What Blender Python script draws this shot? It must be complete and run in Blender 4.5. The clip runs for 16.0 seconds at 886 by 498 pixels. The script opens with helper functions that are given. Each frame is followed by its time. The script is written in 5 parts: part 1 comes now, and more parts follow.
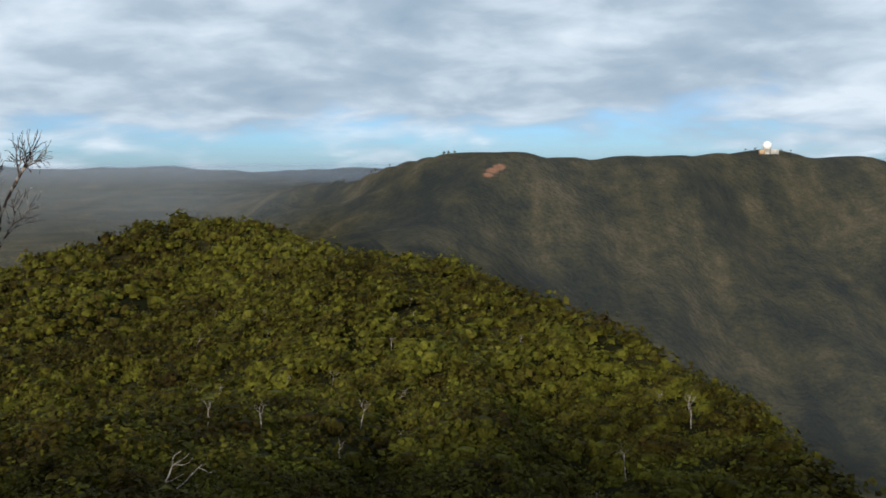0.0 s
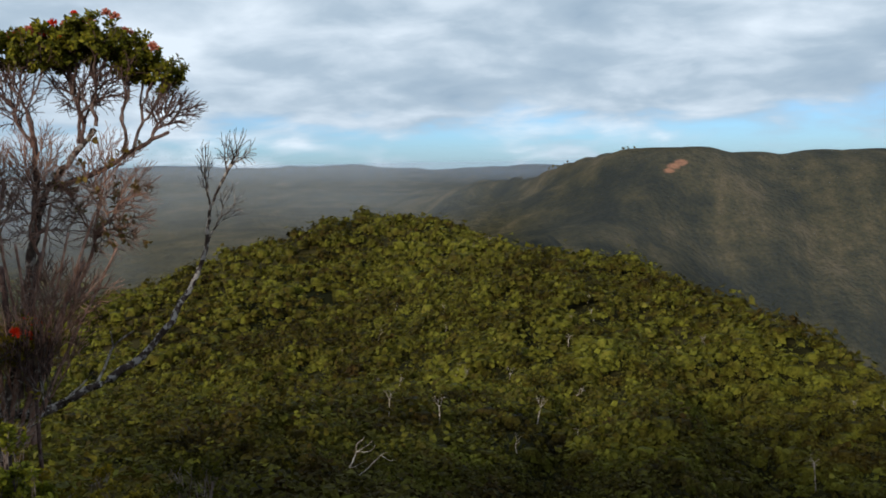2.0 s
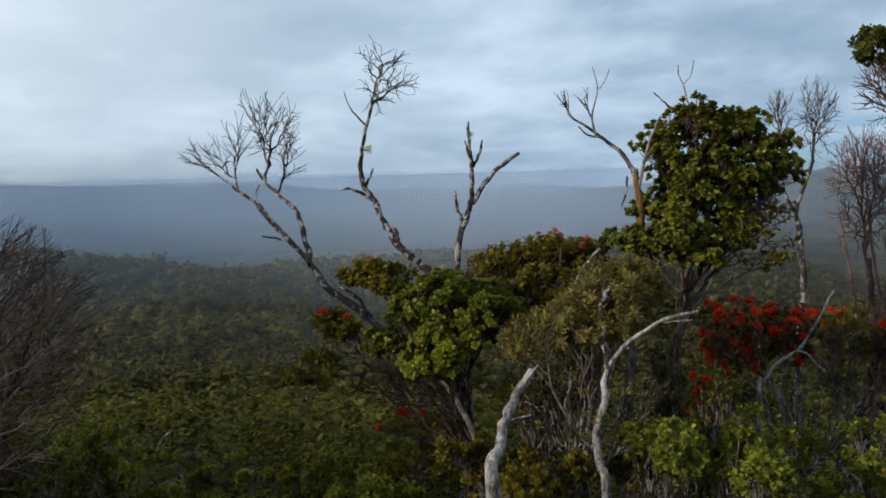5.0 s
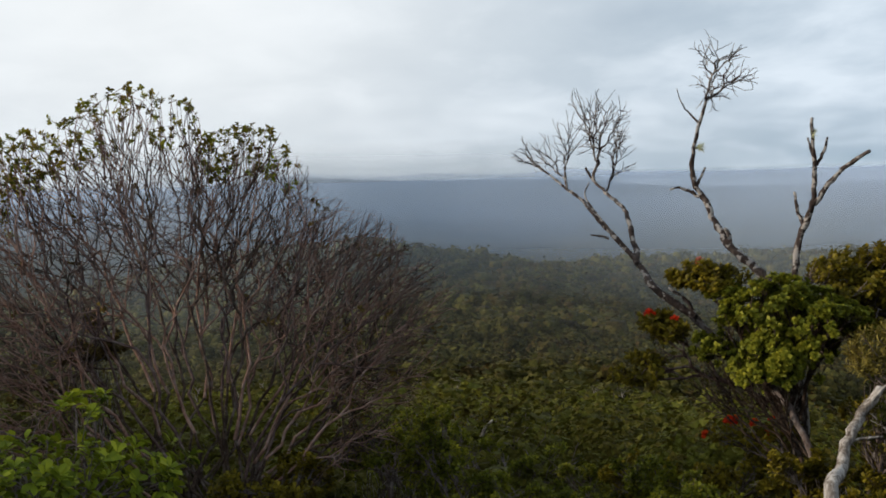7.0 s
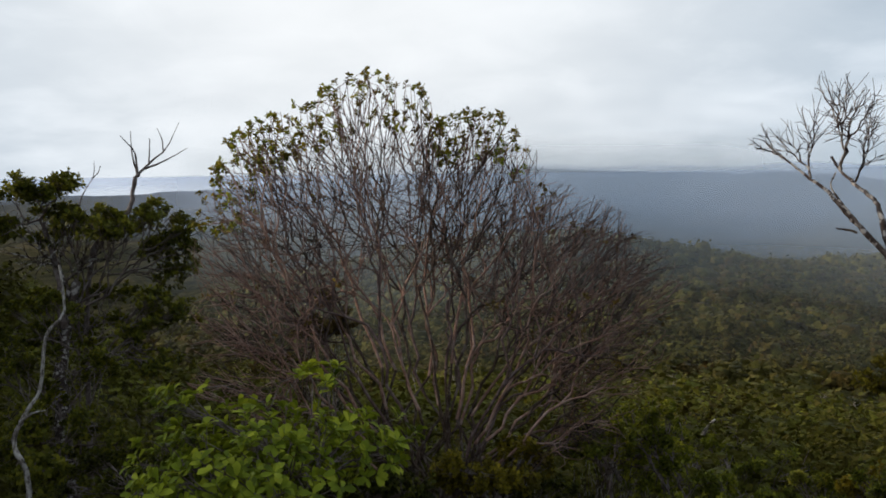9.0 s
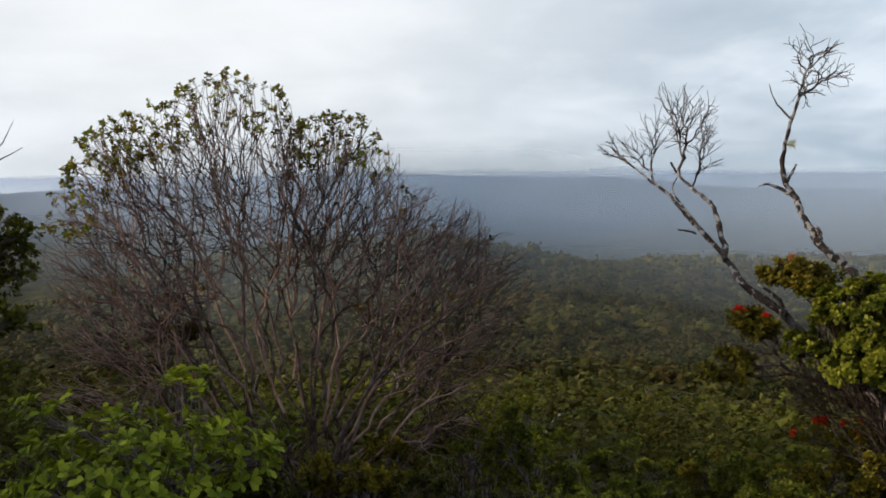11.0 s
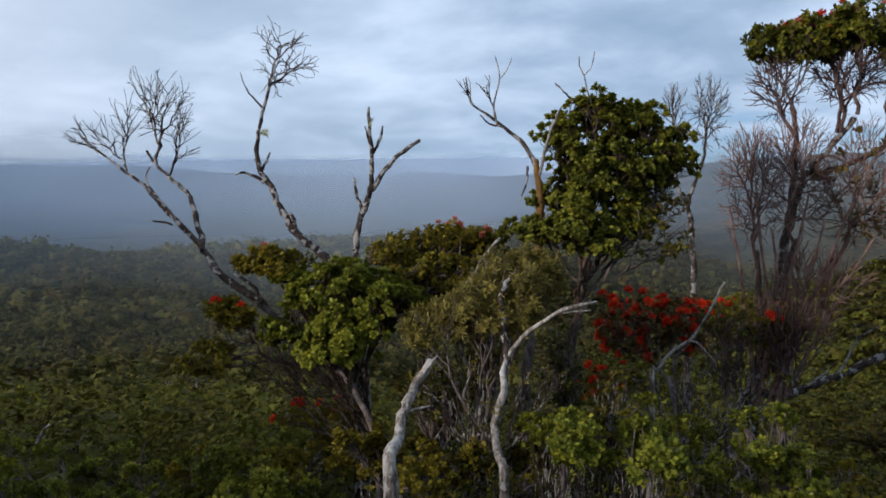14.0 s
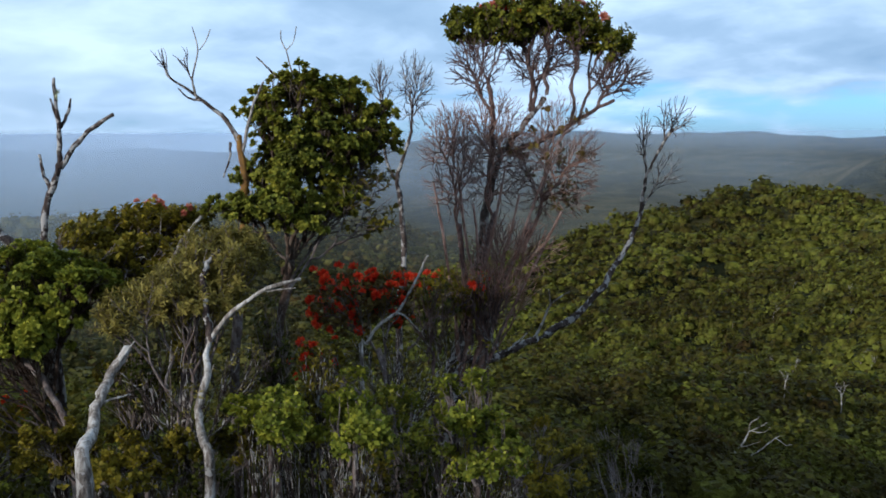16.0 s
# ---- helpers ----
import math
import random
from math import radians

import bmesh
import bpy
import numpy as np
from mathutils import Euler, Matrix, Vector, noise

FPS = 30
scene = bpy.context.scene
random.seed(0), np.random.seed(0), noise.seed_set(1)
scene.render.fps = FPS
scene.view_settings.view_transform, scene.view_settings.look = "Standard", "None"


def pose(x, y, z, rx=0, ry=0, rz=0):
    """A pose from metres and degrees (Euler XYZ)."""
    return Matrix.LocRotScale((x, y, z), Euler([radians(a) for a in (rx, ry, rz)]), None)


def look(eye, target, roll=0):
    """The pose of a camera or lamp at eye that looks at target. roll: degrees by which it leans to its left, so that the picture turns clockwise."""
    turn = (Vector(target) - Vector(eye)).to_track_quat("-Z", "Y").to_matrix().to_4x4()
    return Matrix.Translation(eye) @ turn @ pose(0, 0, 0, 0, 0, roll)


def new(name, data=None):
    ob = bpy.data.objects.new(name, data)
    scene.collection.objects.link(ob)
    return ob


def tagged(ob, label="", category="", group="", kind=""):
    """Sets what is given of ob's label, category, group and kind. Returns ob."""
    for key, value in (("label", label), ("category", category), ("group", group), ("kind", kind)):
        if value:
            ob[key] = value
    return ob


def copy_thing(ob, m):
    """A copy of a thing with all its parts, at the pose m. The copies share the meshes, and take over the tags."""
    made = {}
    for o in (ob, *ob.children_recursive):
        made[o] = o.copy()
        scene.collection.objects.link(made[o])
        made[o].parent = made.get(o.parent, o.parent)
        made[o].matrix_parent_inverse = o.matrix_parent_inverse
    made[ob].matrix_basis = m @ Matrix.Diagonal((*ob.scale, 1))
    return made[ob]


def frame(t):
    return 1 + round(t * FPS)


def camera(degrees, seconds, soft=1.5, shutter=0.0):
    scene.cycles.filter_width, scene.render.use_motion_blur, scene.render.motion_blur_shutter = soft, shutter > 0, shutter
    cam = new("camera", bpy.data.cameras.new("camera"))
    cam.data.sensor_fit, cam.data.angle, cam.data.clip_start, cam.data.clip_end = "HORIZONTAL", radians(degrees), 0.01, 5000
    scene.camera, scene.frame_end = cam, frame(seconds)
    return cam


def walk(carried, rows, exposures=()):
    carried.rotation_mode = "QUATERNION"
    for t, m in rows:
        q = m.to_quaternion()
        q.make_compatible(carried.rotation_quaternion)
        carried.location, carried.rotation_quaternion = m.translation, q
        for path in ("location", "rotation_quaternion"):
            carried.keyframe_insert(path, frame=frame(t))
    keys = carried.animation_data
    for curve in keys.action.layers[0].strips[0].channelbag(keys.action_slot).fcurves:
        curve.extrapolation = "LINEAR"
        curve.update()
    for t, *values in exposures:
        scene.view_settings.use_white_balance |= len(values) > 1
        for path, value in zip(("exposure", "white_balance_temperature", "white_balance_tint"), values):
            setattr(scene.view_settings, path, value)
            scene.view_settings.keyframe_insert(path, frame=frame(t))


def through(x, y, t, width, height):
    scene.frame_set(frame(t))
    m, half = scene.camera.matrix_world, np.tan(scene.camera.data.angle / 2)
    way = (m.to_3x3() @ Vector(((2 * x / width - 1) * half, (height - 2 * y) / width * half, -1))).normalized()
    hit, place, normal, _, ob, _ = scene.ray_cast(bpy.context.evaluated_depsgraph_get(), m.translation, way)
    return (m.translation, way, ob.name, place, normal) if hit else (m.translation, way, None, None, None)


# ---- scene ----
cam = camera(49.56, 16.0, soft=1.75)
PATH = [
    (0.0, pose(0.197, 0.275, 1.694, 84.95, 0.49, 0.63)),
    (0.5, pose(0.188, 0.302, 1.682, 84.87, 0.84, 2.91)),
    (1.0, pose(0.206, 0.225, 1.686, 85.00, 1.14, 5.22)),
    (1.5, pose(0.193, 0.202, 1.689, 84.49, 0.46, 6.23)),
    (2.0, pose(0.162, 0.202, 1.678, 84.89, 1.01, 11.16)),
    (2.5, pose(0.114, 0.177, 1.692, 85.42, 1.85, 20.50)),
    (3.0, pose(0.029, 0.180, 1.683, 85.82, 1.83, 28.72)),
    (3.5, pose(-0.024, 0.141, 1.688, 85.89, 1.85, 38.33)),
    (4.0, pose(-0.038, 0.101, 1.695, 86.36, 1.80, 45.70)),
    (4.2, pose(-0.043, 0.065, 1.693, 86.03, 1.63, 48.03)),
    (6.3, pose(-0.061, -0.060, 1.703, 85.32, 2.34, 68.81)),
    (6.5, pose(-0.071, -0.058, 1.703, 84.98, 2.16, 70.40)),
    (7.0, pose(-0.057, -0.076, 1.714, 85.91, 1.71, 75.69)),
    (7.5, pose(-0.055, -0.067, 1.711, 85.19, 1.95, 80.98)),
    (8.0, pose(-0.067, -0.061, 1.711, 84.91, 1.09, 83.17)),
    (8.5, pose(-0.068, -0.060, 1.714, 85.34, 0.65, 88.33)),
    (8.7, pose(-0.108, -0.083, 1.695, 85.57, 0.70, 88.71)),
    (10.8, pose(-0.043, -0.211, 1.690, 85.72, 1.10, 81.28)),
    (11.0, pose(-0.072, -0.250, 1.691, 85.68, 0.40, 78.84)),
    (11.5, pose(-0.103, -0.194, 1.694, 85.33, 0.10, 71.85)),
    (12.0, pose(-0.109, -0.153, 1.699, 85.30, -0.28, 67.37)),
    (12.5, pose(-0.117, -0.106, 1.704, 85.30, 0.03, 61.11)),
    (13.0, pose(-0.107, -0.088, 1.703, 85.00, -0.04, 58.66)),
    (13.5, pose(-0.115, -0.049, 1.697, 84.43, -0.09, 53.79)),
    (14.0, pose(-0.115, -0.008, 1.696, 84.68, 0.60, 50.62)),
    (14.5, pose(-0.096, 0.025, 1.707, 85.39, -0.04, 44.57)),
    (15.0, pose(-0.082, 0.038, 1.701, 84.77, -0.46, 40.68)),
    (15.5, pose(-0.085, 0.049, 1.689, 83.90, -0.12, 37.72)),
    (16.0, pose(-0.071, 0.070, 1.696, 83.13, 0.31, 34.28)),
]
walk(cam, PATH, exposures=[(0, 0.05, 6500, 10), (1.8, 0.1, 6500, 10), (2.5, 0.15, 6450, 10), (3.5, 0.0, 6050, 6), (4.2, 0.0, 5850, 6),
                           (6.4, -0.42, 6050, 10), (6.65, -0.3, 6150, 10), (7.0, 0.0, 6500, 10), (8.5, 0.05, 6550, 11), (11.0, 0.05, 6550, 11), (12.5, 0.0, 6350, 8), (13.1, 0.05, 6050, 6), (13.5, -0.08, 5600, 11), (14.5, 0.0, 5900, 12), (15.0, 0.1, 5750, 6), (15.5, 0.2, 5750, 6), (16.0, 0.25, 5350, 7)])

# ---------------------------------------------------------------- sky and sun
SUN_AZ, SUN_EL = 168.0, 15.0          # degrees to the left of +y, and above the horizon


def link(nt, a, b):
    nt.links.new(a, b)


def math_node(nt, op, a, b=None, clamp=False):
    n = nt.nodes.new("ShaderNodeMath")
    n.operation, n.use_clamp = op, clamp
    for i, v in enumerate((a, b)):
        if v is None:
            continue
        if isinstance(v, (int, float)):
            n.inputs[i].default_value = v
        else:
            link(nt, v, n.inputs[i])
    return n.outputs[0]


def noise_node(nt, vec, scale, detail=4.0, rough=0.55, distortion=0.0):
    n = nt.nodes.new("ShaderNodeTexNoise")
    n.inputs["Scale"].default_value = scale
    n.inputs["Detail"].default_value = detail
    n.inputs["Roughness"].default_value = rough
    n.inputs["Distortion"].default_value = distortion
    if vec is not None:
        link(nt, vec, n.inputs["Vector"])
    return n.outputs["Fac"]


def ramp_node(nt, fac, stops):
    n = nt.nodes.new("ShaderNodeValToRGB")
    e = n.color_ramp.elements
    while len(e) < len(stops):
        e.new(0.5)
    for el, (pos, col) in zip(e, stops):
        el.position, el.color = pos, (*col, 1)
    link(nt, fac, n.inputs[0])
    return n.outputs[0]


def mix_node(nt, fac, a, b, mode="MIX"):
    n = nt.nodes.new("ShaderNodeMix")
    n.data_type, n.blend_type = "RGBA", mode
    for sock, v in ((n.inputs[0], fac), (n.inputs[6], a), (n.inputs[7], b)):
        if isinstance(v, (int, float)):
            sock.default_value = v
        elif isinstance(v, tuple):
            sock.default_value = (*v, 1)
        else:
            link(nt, v, sock)
    return n.outputs[2]


def build_sky():
    w = bpy.data.worlds.new("sky")
    scene.world = w
    w.use_nodes = True
    nt = w.node_tree
    bg = nt.nodes["Background"]
    sky = nt.nodes.new("ShaderNodeTexSky")
    sky.sky_type, sky.sun_disc = "NISHITA", False
    sky.sun_elevation, sky.sun_rotation = radians(SUN_EL), radians(-SUN_AZ)
    sky.air_density, sky.dust_density, sky.ozone_density = 1.0, 0.3, 3.0
    tc = nt.nodes.new("ShaderNodeTexCoord")
    sep = nt.nodes.new("ShaderNodeSeparateXYZ")
    link(nt, tc.outputs["Generated"], sep.inputs[0])
    up = math_node(nt, "MAXIMUM", sep.outputs[2], 0.0)
    den = math_node(nt, "ADD", up, 0.26)
    com = nt.nodes.new("ShaderNodeCombineXYZ")
    link(nt, math_node(nt, "DIVIDE", sep.outputs[0], den), com.inputs[0])
    link(nt, math_node(nt, "DIVIDE", sep.outputs[1], den), com.inputs[1])
    # cloud cover: thick overhead, broken towards the horizon, closed on the rainy west side
    big = noise_node(nt, com.outputs[0], 1.0, 5.0, 0.5, 0.3)
    fine = noise_node(nt, com.outputs[0], 3.6, 7.0, 0.52, 0.25)
    west = math_node(nt, "MULTIPLY_ADD", sep.outputs[0], -0.75)
    west.node.inputs[2].default_value = -0.36
    high = math_node(nt, "MULTIPLY", up, 5.2)
    cover = math_node(nt, "ADD", math_node(nt, "ADD", big, math_node(nt, "MULTIPLY", fine, 0.55)), math_node(nt, "ADD", high, math_node(nt, "MAXIMUM", west, -0.05)))
    mask = nt.nodes.new("ShaderNodeMapRange")
    mask.interpolation_type = "SMOOTHSTEP"
    mask.inputs[1].default_value, mask.inputs[2].default_value = 0.74, 1.04
    link(nt, cover, mask.inputs[0])
    # cloud shading: grey bases, white tops, brightest round the veiled sun
    shade = math_node(nt, "ADD", math_node(nt, "MULTIPLY", fine, 0.5), math_node(nt, "MULTIPLY", noise_node(nt, com.outputs[0], 1.1, 3.0, 0.5), 0.7))
    glow = nt.nodes.new("ShaderNodeVectorMath")
    glow.operation = "DOT_PRODUCT"
    a, e = radians(94), radians(16)
    glow.inputs[1].default_value = (-math.sin(a) * math.cos(e), math.cos(a) * math.cos(e), math.sin(e))
    link(nt, tc.outputs["Generated"], glow.inputs[0])
    halo = math_node(nt, "POWER", math_node(nt, "MAXIMUM", glow.outputs["Value"], 0.0), 9.0)
    # the rainy west is one even sheet
    even = nt.nodes.new("ShaderNodeMapRange")
    even.inputs[1].default_value, even.inputs[2].default_value = 0.2, 0.95
    even.inputs[3].default_value, even.inputs[4].default_value = 0.0, 0.3
    link(nt, math_node(nt, "MULTIPLY", sep.outputs[0], -1.0), even.inputs[0])
    keep = math_node(nt, "SUBTRACT", 1.0, even.outputs[0])
    shade = math_node(nt, "ADD", math_node(nt, "MULTIPLY", shade, keep), math_node(nt, "MULTIPLY", even.outputs[0], 0.62))
    cloud = ramp_node(nt, shade, [(0.40, (0.28, 0.39, 0.51)), (0.57, (0.42, 0.53, 0.64)), (0.74, (0.73, 0.83, 0.93))])
    cloud = mix_node(nt, math_node(nt, "MULTIPLY", halo, 0.8), cloud, (0.98, 1.0, 1.0))
    blue = mix_node(nt, 1.0, sky.outputs[0], (0.058, 0.092, 0.16), "MULTIPLY")
    col = mix_node(nt, mask.outputs[0], blue, cloud)
    link(nt, col, bg.inputs[0])
    bg.inputs[1].default_value = 1.0
    lamp = bpy.data.lights.new("sun", "SUN")
    lamp.energy, lamp.angle, lamp.color = 4.2, radians(6), (1.0, 0.90, 0.75)
    a, e = radians(SUN_AZ), radians(SUN_EL)
    new("sun", lamp).matrix_world = look((-500 * math.sin(a) * math.cos(e), 500 * math.cos(a) * math.cos(e), 500 * math.sin(e)), (0, 0, 0))


build_sky()

# ---------------------------------------------------------------- materials
def material(name):
    m = bpy.data.materials.new(name)
    m.use_nodes = True
    return m, m.node_tree, m.node_tree.nodes["Principled BSDF"]


def leaf_material(name, dark, mid, light, through=0.38, rough=0.5):
    """Leaves that differ one from the other, in patches too, and let some light through."""
    m, nt, b = material(name)
    geo = nt.nodes.new("ShaderNodeNewGeometry")
    big = noise_node(nt, geo.outputs["Position"], 2.2, 2.0)
    tuft = noise_node(nt, geo.outputs["Position"], 13.0, 1.0)
    v = math_node(nt, "ADD", math_node(nt, "MULTIPLY", geo.outputs["Random Per Island"], 0.3), math_node(nt, "ADD", math_node(nt, "MULTIPLY", big, 0.35), math_node(nt, "MULTIPLY", tuft, 0.55)))
    col = ramp_node(nt, v, [(0.34, dark), (0.58, mid), (0.84, light)])
    link(nt, col, b.inputs["Base Color"])
    b.inputs["Roughness"].default_value = rough
    b.inputs["Specular IOR Level"].default_value = 0.08
    tr = nt.nodes.new("ShaderNodeBsdfTranslucent")
    link(nt, col, tr.inputs[0])
    mx = nt.nodes.new("ShaderNodeMixShader")
    mx.inputs[0].default_value = through
    link(nt, b.outputs[0], mx.inputs[1])
    link(nt, tr.outputs[0], mx.inputs[2])
    link(nt, mx.outputs[0], nt.nodes["Material Output"].inputs[0])
    return m


def cover_material(name, patch, grain, tones, withered=0.7):
    """Shrubs seen from afar: olive, green, yellow and brown ones in drifts."""
    m, nt, b = material(name)
    geo = nt.nodes.new("ShaderNodeNewGeometry")
    big = noise_node(nt, geo.outputs["Position"], patch, 3.0)
    mid = noise_node(nt, geo.outputs["Position"], patch * 8, 3.0)
    one = noise_node(nt, geo.outputs["Position"], patch * 26, 1.0)
    leafy = noise_node(nt, geo.outputs["Position"], grain, 3.0, 0.7)
    v = 0.57
    for fac, much in ((geo.outputs["Random Per Island"], 0.07), (big, 0.5), (mid, 0.55), (one, 0.5), (leafy, 0.4)):
        v = math_node(nt, "ADD", math_node(nt, "MULTIPLY", math_node(nt, "SUBTRACT", fac, 0.5), much), v)
    bump = nt.nodes.new("ShaderNodeBump")
    bump.inputs["Strength"].default_value = 0.9
    bump.inputs["Distance"].default_value = 1.0 / grain
    link(nt, leafy, bump.inputs["Height"])
    link(nt, bump.outputs[0], b.inputs["Normal"])
    col = ramp_node(nt, v, list(zip((0.36, 0.49, 0.60, 0.72, 0.88), tones)))
    # withered brown bushes among the green ones
    dry = noise_node(nt, geo.outputs["Position"], patch * 14, 4.0, 0.65)
    brown = ramp_node(nt, leafy, [(0.35, tones[0]), (0.5, (0.045, 0.024, 0.007)), (0.7, (0.12, 0.07, 0.022))])
    col = mix_node(nt, math_node(nt, "MULTIPLY", ramp_node(nt, dry, [(0.48, (0, 0, 0)), (0.62, (1, 1, 1))]), withered), col, brown)
    link(nt, col, b.inputs["Base Color"])
    b.inputs["Roughness"].default_value = 0.7
    b.inputs["Specular IOR Level"].default_value = 0.06
    tr = nt.nodes.new("ShaderNodeBsdfTranslucent")
    link(nt, col, tr.inputs[0])
    mx = nt.nodes.new("ShaderNodeMixShader")
    mx.inputs[0].default_value = 0.2
    link(nt, b.outputs[0], mx.inputs[1])
    link(nt, tr.outputs[0], mx.inputs[2])
    link(nt, mx.outputs[0], nt.nodes["Material Output"].inputs[0])
    return m


def bark_material(name, dark, mid, pale, lichen=(0.45, 0.46, 0.42), much=0.5):
    m, nt, b = material(name)
    tc = nt.nodes.new("ShaderNodeNewGeometry")
    n1 = noise_node(nt, tc.outputs["Position"], 9.0, 3.0, 0.6)
    grain = nt.nodes.new("ShaderNodeVectorMath")
    grain.operation = "MULTIPLY"
    link(nt, tc.outputs["Position"], grain.inputs[0])
    grain.inputs[1].default_value = (1.0, 1.0, 0.22)
    n2 = noise_node(nt, grain.outputs[0], 85.0, 4.0, 0.7)
    v = math_node(nt, "ADD", math_node(nt, "MULTIPLY", n1, 0.5), math_node(nt, "MULTIPLY", n2, 0.55))
    col = ramp_node(nt, v, [(0.40, dark), (0.52, mid), (0.64, pale)])
    n3 = noise_node(nt, tc.outputs["Position"], 24.0, 3.0, 0.6)
    patch = ramp_node(nt, n3, [(0.57 - 0.08 * much, (0, 0, 0)), (0.60 - 0.06 * much, (1, 1, 1))])
    link(nt, mix_node(nt, math_node(nt, "MULTIPLY", patch, much), col, lichen), b.inputs["Base Color"])
    b.inputs["Roughness"].default_value = 0.85
    b.inputs["Specular IOR Level"].default_value = 0.15
    bump = nt.nodes.new("ShaderNodeBump")
    bump.inputs["Strength"].default_value = 0.6
    bump.inputs["Distance"].default_value = 0.006
    link(nt, n2, bump.inputs["Height"])
    link(nt, bump.outputs[0], b.inputs["Normal"])
    return m


def plain_material(name, col, rough=0.6, var=0.25, scale=3.0):
    m, nt, b = material(name)
    geo = nt.nodes.new("ShaderNodeNewGeometry")
    n = noise_node(nt, geo.outputs["Position"], scale, 4.0)
    lo = tuple(c * (1 - var) for c in col)
    hi = tuple(min(1, c * (1 + var)) for c in col)
    link(nt, ramp_node(nt, n, [(0.35, lo), (0.65, hi)]), b.inputs["Base Color"])
    b.inputs["Roughness"].default_value = rough
    return m


def ground_material():
    m, nt, b = material("shrubland")
    geo = nt.nodes.new("ShaderNodeNewGeometry")
    pos = geo.outputs["Position"]
    big = noise_node(nt, pos, 0.006, 4.0, 0.6)
    mid = noise_node(nt, pos, 0.045, 4.0, 0.6)
    fine = noise_node(nt, pos, 0.4, 5.0, 0.65)
    v = math_node(nt, "ADD", math_node(nt, "MULTIPLY", big, 0.45), math_node(nt, "ADD", math_node(nt, "MULTIPLY", mid, 0.35), math_node(nt, "MULTIPLY", fine, 0.35)))
    flow = nt.nodes.new("ShaderNodeVectorMath")
    flow.operation = "MULTIPLY"
    link(nt, pos, flow.inputs[0])
    flow.inputs[1].default_value = (0.030, 0.012, 0.006)
    v = math_node(nt, "ADD", v, math_node(nt, "MULTIPLY", math_node(nt, "SUBTRACT", noise_node(nt, flow.outputs[0], 1.0, 5.0, 0.6), 0.5), 0.5))
    col = ramp_node(nt, v, [(0.45, (0.009, 0.010, 0.004)), (0.545, (0.023, 0.021, 0.008)), (0.63, (0.042, 0.035, 0.014)), (0.72, (0.074, 0.056, 0.028))])
    # bare red earth of a landslip below the far crest
    wob = nt.nodes.new("ShaderNodeVectorMath")
    wob.operation = "MULTIPLY_ADD"
    nz = nt.nodes.new("ShaderNodeTexNoise")
    nz.inputs["Scale"].default_value = 0.12
    link(nt, pos, nz.inputs["Vector"])
    link(nt, nz.outputs["Color"], wob.inputs[0])
    wob.inputs[1].default_value = (8, 8, 8)
    link(nt, pos, wob.inputs[2])
    near = None
    for spot in SCAR:
        d = nt.nodes.new("ShaderNodeVectorMath")
        d.operation = "DISTANCE"
        link(nt, wob.outputs[0], d.inputs[0])
        d.inputs[1].default_value = spot
        near = d.outputs["Value"] if near is None else math_node(nt, "MINIMUM", near, d.outputs["Value"])
    scar = ramp_node(nt, math_node(nt, "DIVIDE", near, 13.0), [(0.3, (1, 1, 1)), (0.52, (0, 0, 0))])
    col = mix_node(nt, scar, col, (0.21, 0.10, 0.055))
    link(nt, col, b.inputs["Base Color"])
    b.inputs["Roughness"].default_value = 1.0
    b.inputs["Specular IOR Level"].default_value = 0.02
    vor = nt.nodes.new("ShaderNodeTexVoronoi")
    vor.inputs["Scale"].default_value = 0.16
    link(nt, pos, vor.inputs["Vector"])
    bump = nt.nodes.new("ShaderNodeBump")
    bump.inputs["Strength"].default_value = 0.8
    bump.inputs["Distance"].default_value = 4.0
    link(nt, math_node(nt, "ADD", math_node(nt, "MULTIPLY", vor.outputs["Distance"], -0.7), mid), bump.inputs["Height"])
    link(nt, bump.outputs[0], b.inputs["Normal"])
    return m


